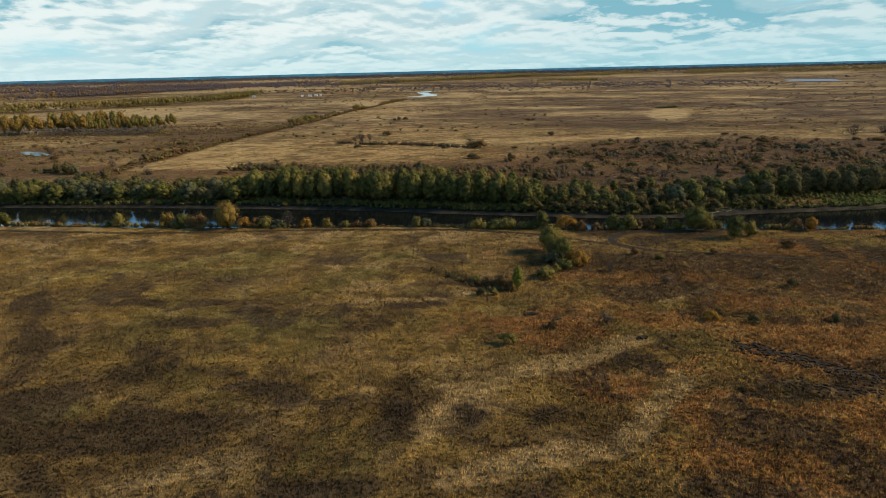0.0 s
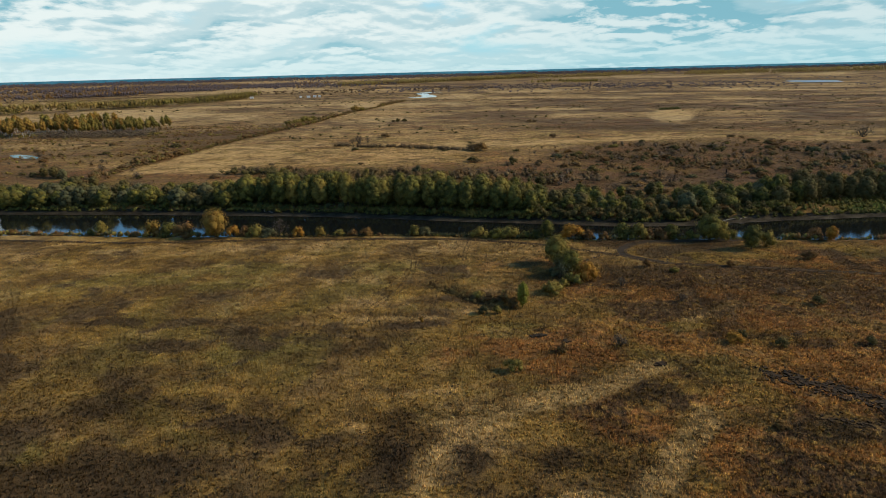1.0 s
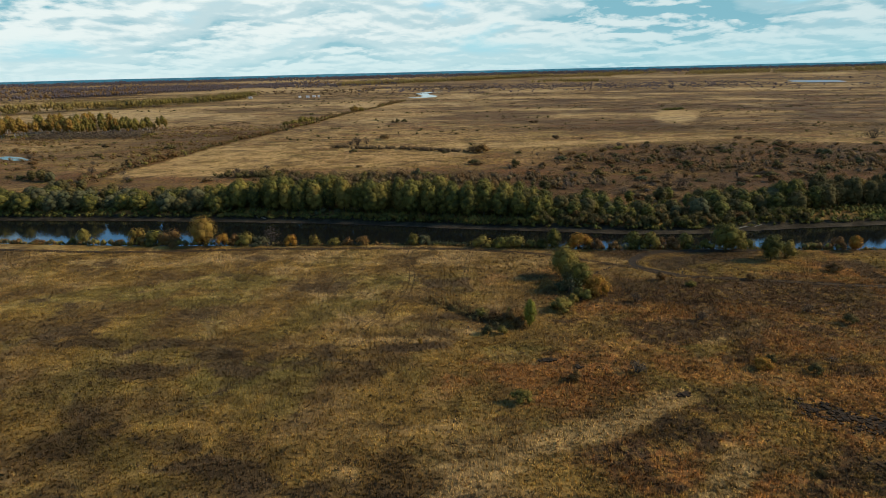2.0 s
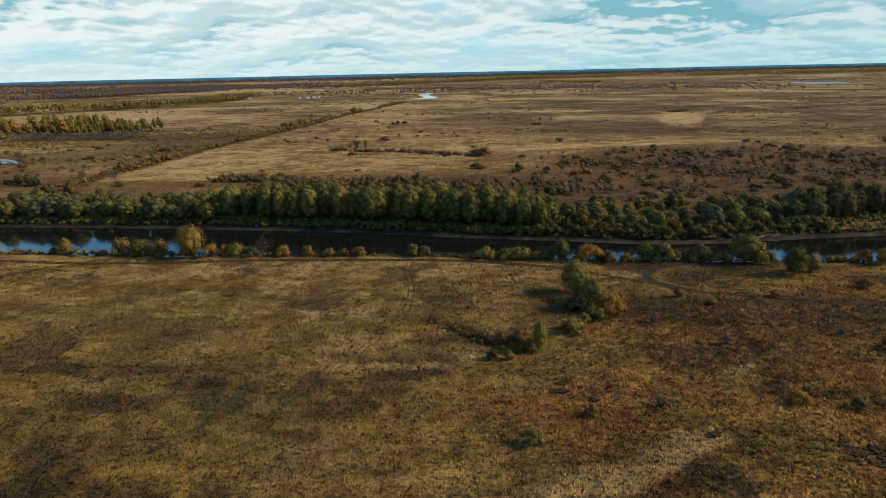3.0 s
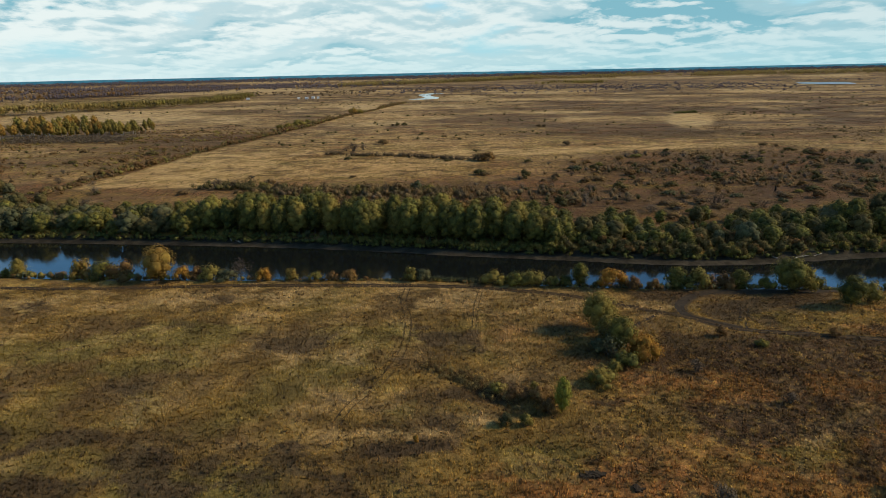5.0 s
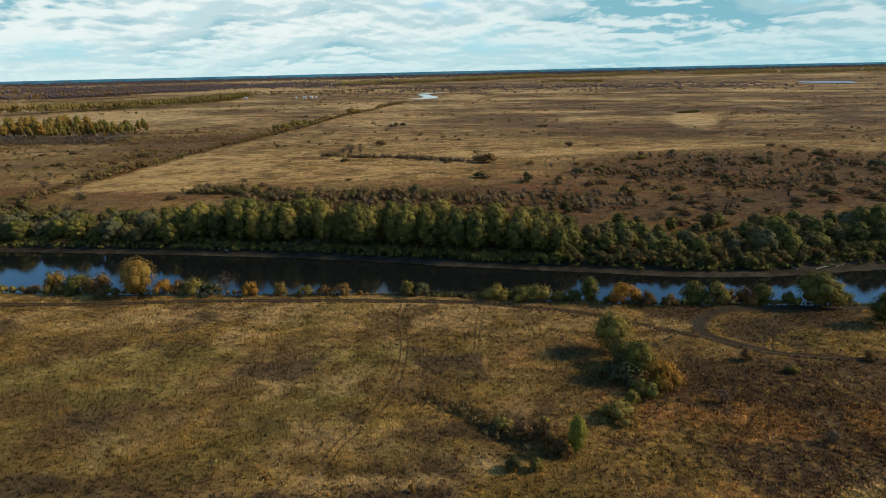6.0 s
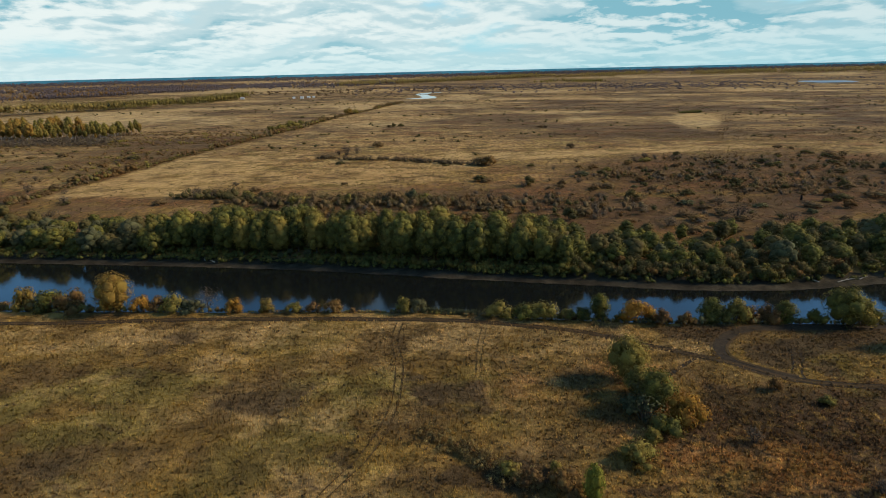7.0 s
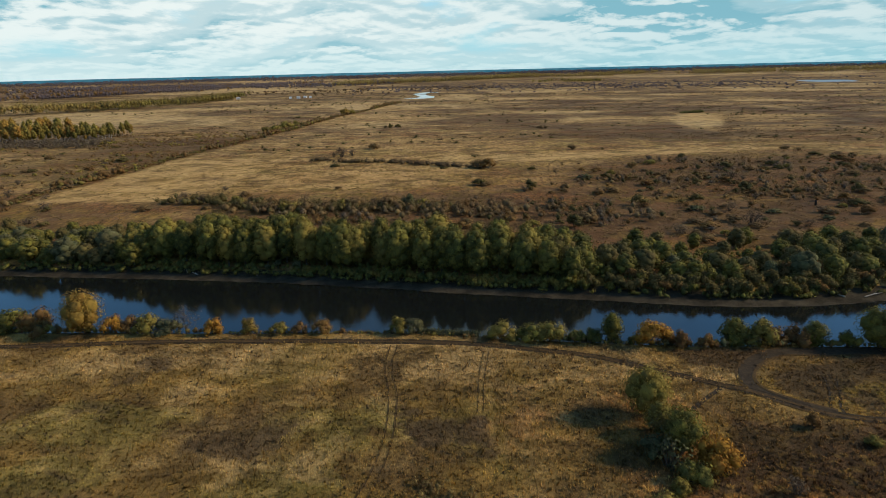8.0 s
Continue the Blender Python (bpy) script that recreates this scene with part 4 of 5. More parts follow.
plant("small_willow", "slender yellow-green young willow on the meadow", "tree", "", COLUMN, "lime", 22.3, 172.8, 1.08, 0.65)
plant("small_bush", "brown bush beside the young willow", "bush", "", BUSH[2], "russet", 19.6, 172.5, 0.85, 0.9)
plant("orange_bush", "tiny orange bush on the meadow", "bush", "", BUSH[4], "orange", -5.5, 163.0, 0.5, 0.7)

MEADOW_BUSHES = [(19.2, 176.5, 3.6, "russet"), (15.0, 168.2, 2.4, "olive"), (10.9, 168.3, 2.6, "bend"), (32.4, 183.6, 3.6, "olive"), (42.1, 147.1, 3.2, "twig"), (28.2, 144.5, 2.4, "russet"), (54.4, 188.6, 2.8, "twig"), (67.2, 174.7, 2.8, "twig"), (67.5, 206.5, 2.6, "russet"),
                 (15.7, 135.5, 2.8, "olive"), (74.5, 200.7, 1.9, "olive"), (94.7, 205.8, 2.0, "russet"), (10.5, 181.2, 2.2, "olive"), (14.1, 178.3, 2.4, "russet"), (18.2, 181.0, 2.0, "olive"), (70.0, 148.5, 2.6, "orange"), (73, 151, 2.0, "bend"), (80, 146, 2.2, "bend"), (101, 146, 2.4, "bend"), (62, 112, 1.6, "russet"), (86, 150, 2.0, "twig"), (104, 172, 2.6, "bend"), (98, 180, 2.2, "twig")]
for x, y, tall, leaf in MEADOW_BUSHES:
    words = {"olive": "olive-yellow", "russet": "tawny brown", "bend": "dull dark olive", "orange": "orange-brown", "twig": "half-bare brown"}[leaf]
    plant("meadow_bush", words + " bush standing in the meadow grass", "bush", "meadow bushes", (SPARSE[R.integers(3)] if leaf == "twig" else BUSH[R.integers(5)]), leaf, x, y, tall / 3.4, 1.15)

# ---- scrub and bushes beyond the river ----
# x, y, height, leaf
FIELD_BUSHES = [(-81, 392, 6, "scrub"), (-73, 393, 6.5, "olive"), (-64, 391, 7, "scrub"), (-56, 394, 6, "scrub"), (-49, 395, 6.5, "olive"), (-42, 396, 7, "scrub"), (-33, 396, 6.5, "twig"), (-95, 410, 5.5, "scrub"), (-105, 414, 5, "olive"), (-124, 417, 6, "twig"), (128, 354, 7, "twig"), (106, 782, 5, "scrub"), (112, 785, 4, "scrub"), (-60, 824, 6, "bend"), (-52, 826, 5, "bend"), (-66, 826, 4, "scrub"),
                (-78, 581, 8.5, "twig"), (-71, 589, 6.5, "twig"), (-85, 585, 5, "twig"), (-58, 629, 6.5, "scrub"), (30, 515, 8.0, "russet"), (25, 518, 7, "scrub"), (21, 532, 4.8, "twig"), (104, 603, 5.4, "scrub"), (-26, 395, 7.3, "scrub"), (-17, 401, 7.1, "grey"),
                (-2, 393, 5.5, "scrub"), (-10, 398, 5.5, "olive"), (-87, 413, 4.6, "scrub"), (-134, 418, 6.6, "twig"), (48, 437, 6.8, "bend"), (66, 435, 4.0, "scrub"), (97, 471, 4.3, "bend"), (105, 472, 3.6, "scrub"), (128, 458, 5.5, "scrub"), (163, 453, 7.1, "twig"), (153, 477, 2.6, "olive"),
                (159, 425, 5.9, "bend"), (214, 419, 5.8, "bend"), (130, 379, 5.3, "twig"), (93, 394, 6.6, "bend"), (55, 356, 6.7, "bend"), (62, 362, 5.0, "scrub"), (271, 426, 5.9, "grey"), (280, 425, 4.7, "scrub"), (275, 472, 6.4, "grey"), (376, 569, 12.0, "twig"), (411, 579, 11.0, "twig"),
                (-182, 829, 11.5, "olive"), (-188, 803, 10.0, "olive"), (-195, 790, 9.0, "olive"), (-149, 1054, 11.2, "gold"), (-140, 1062, 9, "olive"), (-176, 856, 9.1, "olive"), (-220, 500, 6.0, "russet"), (-218, 517, 5.7, "russet"), (-232, 470, 5, "scrub"), (-240, 440, 5, "twig")]
for x, y, tall, leaf in FIELD_BUSHES:
    words = {"bend": "dull dark olive", "olive": "olive-yellow", "russet": "russet brown", "gold": "golden", "grey": "grey-green", "twig": "bare grey-brown", "scrub": "dark brown half-bare"}[leaf]
    plant("field_bush", words + " bush standing alone on the flood plain", "bush", "flood plain bushes", (SPARSE[R.integers(3)] if leaf == "twig" else LOW_BUSH[R.integers(4)]), leaf, x, y, tall / 3.9, 1.1)


def scatter(count, inside, seed):
    """Places drawn over a rectangle and kept by a chance that depends on the place."""
    rng = np.random.default_rng(seed)
    x0, x1, y0, y1, chance = inside
    x, y = rng.uniform(x0, x1, count), rng.uniform(y0, y1, count)
    keep = rng.random(count) < chance(x, y)
    return x[keep], y[keep], rng


def bushes_of_the_plain():
    def chance(x, y):
        return np.clip(cover(x, y)[1][:, 1] * (0.6 + 0.6 * smooth(-20, 160, x)), 0, 1) * (np.abs(x) < 0.78 * y + 40) * (y > far_bank(x) + 34)
    x, y, rng = scatter(1900, (-420, 460, 318, 600, chance), 51)
    for px, py in list(zip(x, y))[:290]:
        leaf = pick(("scrub", "twig", "grey", "olive", "bend", "russet"), (5, 3, 1, 1.2, 4, 2))
        words = {"bend": "dull dark olive", "olive": "olive", "russet": "russet brown", "grey": "grey-green", "twig": "bare grey-brown", "scrub": "dark brown half-bare"}[leaf]
        plant("scrub_bush", words + " bush among the brown scrub", "bush", "scrub bushes", (SPARSE[R.integers(3)] if leaf == "twig" else LOW_BUSH[R.integers(4)]), leaf, px, py, R.uniform(0.45, 1.15), R.uniform(1.1, 1.9))


bushes_of_the_plain()

x, y, rng = scatter(26000, (-480, 520, 300, 720, lambda x, y: cover(x, y)[1][:, 1] * (np.abs(x) < 0.78 * y + 40) * (y > far_bank(x) + 24) * (0.55 + 0.9 * smooth(0, 200, x))), 61)
x, y = x[:9000], y[:9000]
bx, by, brng = scatter(20000, (-130, 300, 330, 540, lambda x, y: np.clip(1.1 * np.exp(-((y - 378 - 0.04 * x) / 20.0) ** 2) * smooth(-110, -50, x) * smooth(150, 60, x) + 0.35 * smooth(60, 130, x) * np.exp(-((y - 450) / 60.0) ** 2), 0, 1) * smooth(0.42, 0.6, fbm(x * 0.5, y, 16.0, 3, 141)) * (np.abs(x) < 0.78 * y + 20)), 151)
bx, by = bx[:330], by[:330]
for chosen, leaf, words, seed in ((np.arange(len(bx)) % 3 == 0, "russet", "rusty brown shrubs behind the riverside willows", 152), (np.arange(len(bx)) % 3 == 1, "twig", "bare grey-brown shrubs behind the riverside willows", 153), (np.arange(len(bx)) % 3 == 2, "bend", "dull olive shrubs behind the riverside willows", 154)):
    clumps("shrub_thicket", words, "scrub", bx[chosen], by[chosen], brng.uniform(2.2, 5.0, chosen.sum()), brng.uniform(3.0, 5.6, chosen.sum()), 110, 0.42, leaf, 0.5, seed=seed)
clumps("low_scrub", "low dead brown scrub and sedge tussocks across the flood plain", "scrub", x, y, rng.uniform(0.5, 1.7, len(x)), rng.uniform(1.2, 4.0, len(x)), 14, 0.25, "scrub", 0.35, seed=62, long=1.6, solid=False)
x, y, rng = scatter(20000, (-1300, 1700, 650, 2300, lambda x, y: 0.6 * cover(x, y)[1][:, 1] * (np.abs(x) < 0.78 * y + 40) * ~((x > 1000) & (y > 1950))), 63)
x, y = x[:2200], y[:2200]
clumps("far_scrub", "dark scrub patches on the distant flood plain", "scrub", x, y, rng.uniform(0.7, 1.8, len(x)), rng.uniform(2, 6, len(x)), 34, 0.5, "weed", 0.35, seed=64, long=6.0, solid=False)

x, y, rng = scatter(30000, (-480, 520, 318, 640, lambda x, y: 0.75 * (np.abs(x) < 0.78 * y + 40) * (y > far_bank(x) + 24) * smooth(0.4, 0.62, fbm(x * 0.4, y, 22.0, 3, 66))), 67)
x, y = x[:5500], y[:5500]
clumps("plain_tussocks", "tawny tussocks between the scrub on the flood plain", "sedge", x, y, rng.uniform(0.3, 0.9, len(x)), rng.uniform(0.9, 2.4, len(x)), 11, 0.25, "hay", 0.3, seed=68, long=1.6, solid=False)

# brush on the rough ground left of the old ditch
x, y, rng = scatter(5200, (-460, -205, 425, 800, lambda x, y: (x < np.interp(y, HEDGE_Y, HEDGE_X) - 6) * (np.abs(x) < 0.78 * y + 40) * smooth(0.44, 0.60, fbm(x * 0.6, y, 30.0, 3, 191))), 192)
x, y = x[:820], y[:820]
shares = rng.random(len(x))
for low_share, high_share, leaf, words, seed in ((0.0, 0.4, "russet", "low russet brush on the rough plain", 193), (0.4, 0.75, "scrub", "low brown brush on the rough plain", 194), (0.75, 1.0, "olive", "low yellowing brush on the rough plain", 195)):
    k = (shares >= low_share) & (shares < high_share)
    clumps("plain_brush", words, "scrub", x[k], y[k], rng.uniform(0.8, 3.0, k.sum()), rng.uniform(2.5, 6.0, k.sum()), 46, 0.36, leaf, 0.4, seed=seed)
for x, y, size, flat, leaf in ((-256, 412, 0.85, 1.25, "bend"), (-265, 416, 0.72, 1.2, "bend"), (-248, 408, 0.7, 1.2, "grey"), (-219, 373, 0.8, 1.2, "bend"), (-227, 377, 0.68, 1.2, "grey"), (-212, 380, 0.6, 1.2, "bend")):
    plant("willow_thicket", "broad dark olive willow thicket on the rough plain", "bush", "plain thickets", MIDDLE[R.integers(4)], leaf, x, y, size, flat)

# hedge along the old ditch
HEDGE = list(zip(HEDGE_X, HEDGE_Y))


def line_places(stations, gap, spread, seed):
    rng = np.random.default_rng(seed)
    xs, ys = [], []
    for (x0, y0), (x1, y1) in zip(stations, stations[1:]):
        count = int(math.hypot(x1 - x0, y1 - y0) / gap)
        t = rng.random(count)
        xs.append(x0 + (x1 - x0) * t + rng.normal(size=count) * spread)
        ys.append(y0 + (y1 - y0) * t + rng.normal(size=count) * spread)
    return np.concatenate(xs), np.concatenate(ys), rng


x, y, rng = line_places(HEDGE, 0.75, 2.6, 71)
x = x - 4.0 - 5.0 * rng.random(len(x)) ** 2
swell = 0.4 + 1.3 * smooth(0.40, 0.70, fbm(x * 0.3, y, 34.0, 3, 73)) + 0.9 * np.exp(-((y - 815) / 60.0) ** 2)
tall, wide = rng.uniform(1.6, 5.2, len(x)) * swell, rng.uniform(3.0, 6.5, len(x)) * (0.6 + 0.4 * swell)
shares = rng.random(len(x))
for low_share, high_share, leaf, words, seed in ((0.0, 0.42, "russet", "russet brush along an old ditch", 72), (0.42, 0.68, "bend", "dull olive brush along an old ditch", 69), (0.68, 0.82, "olive", "olive-yellow brush along an old ditch", 70), (0.82, 1.0, "scrub", "bare brown brush along an old ditch", 65)):
    k = (shares >= low_share) & (shares < high_share)
    clumps("hedge_scrub", words, "scrub", x[k], y[k], tall[k], wide[k], 40, 0.38, leaf, 0.42, seed=seed)
x, y, rng = line_places([(-96, 566), (-70, 553), (-44, 551), (-5, 532), (24, 517)], 1.0, 1.8, 73)
clumps("hedge_scrub", "dark brush along a shallow hollow", "scrub", x, y, rng.uniform(1.4, 4.2, len(x)), rng.uniform(3.6, 6.5, len(x)), 80, 0.36, "hedge", 0.42, seed=74)
for stations, gap, spread, leaf, words, seed in (([(-142, 419), (-118, 416), (-97, 406), (-74, 396), (-40, 393), (-16, 395), (4, 392)], 0.9, 4.5, "bend", "dull olive brush behind the riverside trees", 79),
                                                ([(-97, 404), (-74, 394), (-40, 392), (-16, 392), (40, 384)], 1.2, 6.0, "scrub", "dark brown brush behind the riverside trees", 97),
                                                ([(-90, 398), (-40, 388), (30, 380), (90, 372)], 2.4, 7.0, "hedge", "grey leafless brush behind the riverside trees", 98)):
    x, y, rng = line_places(stations, gap, spread, seed)
    clumps("hedge_scrub", words, "scrub", x, y, rng.uniform(2.2, 6.2, len(x)), rng.uniform(4.5, 8.0, len(x)), 110, 0.36, leaf, 0.42, seed=seed + 300)
x, y, rng = scatter(5200, (60, 470, 400, 540, lambda x, y: (np.abs(x) < 0.78 * y + 40) * smooth(0.48, 0.62, fbm(x * 0.45, y, 26.0, 3, 84)) * smooth(40, 200, x)), 85)
x, y = x[:330], y[:330]
clumps("hedge_scrub", "low dark brown thickets on the flood plain", "scrub", x, y, rng.uniform(1.4, 4.2, len(x)), rng.uniform(3.0, 6.5, len(x)), 44, 0.36, "scrub", 0.42, seed=86)
x, y, rng = scatter(12000, (-900, 1250, 560, 1750, lambda x, y: (np.abs(x) < 0.78 * y + 40) * smooth(0.5, 0.62, fbm(np.arctan2(x, y) * 7.0, np.log(np.maximum(np.hypot(x, y), 50)) * 22.0, 1.0, 3, 87))), 88)
x, y = x[:620], y[:620]
clumps("far_bushes", "dark olive bushes dotted over the distant plain", "scrub", x, y, rng.uniform(1.2, 3.6, len(x)), rng.uniform(2.5, 6, len(x)), 34, 0.6, "bend", 0.4, seed=89, long=1.5)
x, y, rng = line_places([(333, 968), (362, 985)], 0.8, 4.0, 75)
clumps("hedge_scrub", "dark green scrub island in a pale grass ring", "scrub", x, y, rng.uniform(2, 4.5, len(x)), rng.uniform(5, 9, len(x)), 40, 0.7, "green", 0.45, seed=76)
x, y, rng = line_places([(-5, 191), (3, 185.5), (13, 175)], 0.16, 1.2, 77)
half = rng.random(len(x)) < 0.75
for chosen, leaf, words, seed in ((half, "hay", "straw-coloured brush in a shallow ditch", 78), (~half, "russet", "tawny brush in a shallow ditch", 81)):
    clumps("ditch_scrub", words, "scrub", x[chosen] + 1.4, y[chosen] + 1.4, rng.uniform(0.7, 1.9, chosen.sum()), rng.uniform(0.9, 2.0, chosen.sum()), 60, 0.13, leaf, 0.45, seed=seed, solid=False)


# ---- far woods ----
def wood(label, stations, spread, gap, tall, leaf, count, spray, seed, lift=0.6, slim=0.4, gaps=0.0):
    x, y, rng = line_places(stations, gap, 0.0, seed)
    x, y = x + rng.normal(size=len(x)) * spread[0], y + rng.normal(size=len(y)) * spread[1]
    keep = ~((np.abs(x - 1440) < 260) & (y > 2060) & (y < 2590)) & ~((np.abs(x + 62) < 70) & (y > 1500) & (y < 1880))
    keep &= fbm(x, y, 170.0, 3, seed) > gaps
    x, y = x[keep], y[keep]
    h = rng.uniform(0.45, 1.2, len(x)) * tall * (0.7 + 0.6 * fbm(x, y, 60.0, 2, seed + 9))
    return clumps("far_woods", label, "woods", x, y, h, h * slim * 1.25, count, spray, leaf, lift, seed=seed + 1)


STRIP = [(-900, 1150), (-757, 1150), (-690, 1240), (-620, 1320), (-550, 1500), (-525, 1640), (-560, 1800)]
wood("strip of golden autumn trees", STRIP[:4], (14, 34), 0.8, 21, "woods", 40, 1.05, 301, 0.56, 0.42, 0.42)
wood("strip of olive-green trees", STRIP, (12, 34), 0.9, 17, "olive", 40, 1.05, 303, 0.5, 0.5, 0.30)
wood("dark olive trees within the strip", STRIP, (12, 34), 2.0, 18, "bend", 40, 1.05, 341, 0.5, 0.42, 0.40)
wood("dark conifers within the strip of trees", STRIP[1:5], (14, 26), 7, 19, "conifer", 40, 1.0, 305, 0.55, 0.3)
wood("leafless woods with bare brown crowns tinted violet by painted haze", [(-1500, 1650), (-1210, 1790), (-1100, 1960), (-1060, 2250), (-900, 2500)], (40, 70), 0.55, 19, "hazy_bare_woods", 20, 1.5, 307, 0.5, 0.6, 0.36)
wood("rusty autumn trees within the leafless woods", [(-1500, 1650), (-1210, 1790), (-1100, 1960), (-1060, 2250)], (40, 70), 1.3, 19, "russet", 24, 1.4, 343, 0.55, 0.5, 0.44)
wood("wide leafless brown woods", [(-2600, 2800), (-1500, 2900), (-800, 3100), (-300, 3300)], (90, 260), 0.6, 15, "hazy_bare_woods", 14, 2.4, 309, 0.5, 1.0, 0.46)
wood("rusty woods far off", [(-2600, 2800), (-1500, 2900), (-800, 3100), (-300, 3300)], (90, 260), 2.2, 16, "russet", 14, 2.4, 347, 0.5, 0.9, 0.5)
wood("low dark thickets among pale clearings", [(-700, 2150), (-300, 2250), (150, 2350)], (70, 180), 2.4, 7, "weed", 14, 1.5, 349, 0.45, 1.6, 0.48)
wood("golden birch woods", [(-480, 3060), (-80, 3330), (500, 3800)], (30, 70), 0.7, 22, "woods", 16, 2.3, 311, 0.5, 0.7, 0.40)
wood("golden birch woods", [(420, 3750), (1300, 3600), (2800, 3150)], (40, 130), 0.8, 22, "woods", 16, 2.4, 313, 0.5, 0.6, 0.46)
wood("golden birch woods", [(440, 2920), (700, 2880)], (30, 50), 1.2, 18, "olive", 20, 1.9, 351, 0.5, 0.6, 0.40)
wood("scattered brown scrub woods", [(-200, 2250), (700, 2300), (2000, 2300)], (90, 240), 1.6, 6, "hazy_bare_woods", 12, 1.8, 315, 0.45, 2.2)
wood("dark conifer and leafless woods to the horizon", [(-3300, 3550), (-1200, 4350), (500, 4500), (2600, 4000), (3400, 3500)], (120, 170), 1.1, 12, "hazy_bare_woods", 10, 3.4, 317, 0.5, 1.2)

# forest ridge on the horizon, its blue distance haze painted on as a glow
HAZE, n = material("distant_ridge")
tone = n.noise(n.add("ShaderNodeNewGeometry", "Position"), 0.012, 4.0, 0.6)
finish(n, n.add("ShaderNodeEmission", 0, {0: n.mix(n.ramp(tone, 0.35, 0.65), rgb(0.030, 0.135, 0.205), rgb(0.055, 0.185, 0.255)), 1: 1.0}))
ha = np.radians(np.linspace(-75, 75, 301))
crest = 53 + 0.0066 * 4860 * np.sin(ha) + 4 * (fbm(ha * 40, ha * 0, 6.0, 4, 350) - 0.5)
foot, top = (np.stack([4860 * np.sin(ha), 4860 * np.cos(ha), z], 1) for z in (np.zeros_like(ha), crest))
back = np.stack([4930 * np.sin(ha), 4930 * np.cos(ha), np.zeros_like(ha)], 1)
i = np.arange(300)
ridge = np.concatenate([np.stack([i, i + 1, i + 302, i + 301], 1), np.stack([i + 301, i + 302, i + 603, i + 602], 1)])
tagged(new("backdrop_ridge", fast_mesh("backdrop_ridge", np.concatenate([foot, top, back]), ridge, HAZE, True)), "forested ridge along the horizon, painted in blue-green haze", "forest", kind="structure")

# birch grove
BIRCHES = [tree_shape(320 + k, 20.0, w, 5.0, 14, 420, 0.55, 0.011, limbs=4, bark=BIRCH, core=0.7) for k, w in enumerate((8.0, 6.5, 9.0))]
for k in range(200):
    dense = k < 112
    x = R.uniform(-545, -412) if dense else R.uniform(-418, -338)
    y = 706 + (x + 450) * 0.35 + (R.uniform(-12, 80) if dense else R.uniform(-6, 46))
    leaf = pick(("birch", "olive"), (6, 2) if dense else (2, 5))
    plant("birch_tree", {"birch": "golden orange", "olive": "yellow-green"}[leaf] + " birch tree with a white trunk", "tree", "birch grove", BIRCHES[R.integers(3)], leaf, x, y, R.uniform(0.7, 1.2) if dense else R.uniform(0.35, 0.95))
x, y, rng = scatter(700, (-440, -320, 668, 712, lambda x, y: 0.9 + 0 * x), 331)
bx, by, brng = scatter(420, (-545, -315, 690, 716, lambda x, y: 0.6 + 0 * x), 333)
clumps("grove_edge", "yellowing brush along the edge of the birch grove", "scrub", bx, by, brng.uniform(1.5, 4.5, len(bx)), brng.uniform(2.5, 5, len(bx)), 30, 0.5, "olive", 0.45, seed=334)
clumps("sapling_thicket", "thicket of bare grey saplings before the birches", "scrub", x, y, rng.uniform(3, 7, len(x)), rng.uniform(1.2, 2.4, len(x)), 22, 0.5, "twig", 0.5, seed=332, solid=False)


# ---- tracks ----
# stations, half the gap between the wheels, width of a wheel mark
TRACKS = [("bank road", [(-205, 257), (-160, 251), (-115, 246.5), (-72, 248), (-27, 247), (2, 245), (29, 238.5), (41, 232.5), (62, 219.5), (75, 210), (95, 206), (118, 201), (150, 194), (200, 186)], 0.85, 0.55),
          ("field track", [(-12, 244.5), (-12.5, 234), (-10.5, 221), (-10, 209), (-11, 197), (-14, 186), (-19, 176), (-21, 168)], 0.8, 0.22),
          ("field track", [(10, 240), (8.3, 228), (7, 213)], 0.6, 0.14),
          ("field track", [(81.5, 225), (79, 219), (76, 214), (75, 210.5)], 0.9, 0.45),
          ("field track", [(57, 221), (50, 215), (47, 211.5), (46, 206)], 0.2, 0.5),
          ("field track", [(139, 211), (143, 205), (152, 194), (166, 184)], 0.9, 0.5),
          ("field track", [(-150, 232), (-152, 226), (-156, 220)], 0.8, 0.4)]
LOOP = [(118, 238), (100, 236.8), (87, 237), (77, 237), (70, 233.5), (64.5, 226.5), (64, 220), (68, 215), (75, 210.2)]


CLOD_ROWS = [[(70, 133), (79, 127), (84, 122), (92, 116)], [(72, 115.5), (80, 112), (92, 108)], [(47.6, 137.1), (49.2, 137.3)], [(22.0, 153.2), (25.6, 153.8)], [(29.5, 149.6), (30.5, 149.8)]]


def trodden(x, y):
    best = streak(x, y, LOOP, 2.0)
    for stations in CLOD_ROWS:
        best = np.maximum(best, 0.9 * streak(x, y, stations, 1.3))
    for _, stations, half, wide in TRACKS:
        best = np.maximum(best, streak(x, y, stations, half + wide * 0.5) * (0.75 if wide > 0.5 else 0.35))
    return best


def glide(stations, step=0.7):
    """Close-set points on a smooth line through the stations."""
    p = np.array(stations, float)
    p = np.vstack([2 * p[0] - p[1], p, 2 * p[-1] - p[-2]])
    out = []
    for i in range(1, len(p) - 2):
        a, b, c, d = p[i - 1], p[i], p[i + 1], p[i + 2]
        for t in np.linspace(0, 1, max(2, int(np.linalg.norm(c - b) / step)), endpoint=False):
            out.append(0.5 * (2 * b + (c - a) * t + (2 * a - 5 * b + 4 * c - d) * t * t + (3 * b - a - 3 * c + d) * t ** 3))
    return np.array(out)


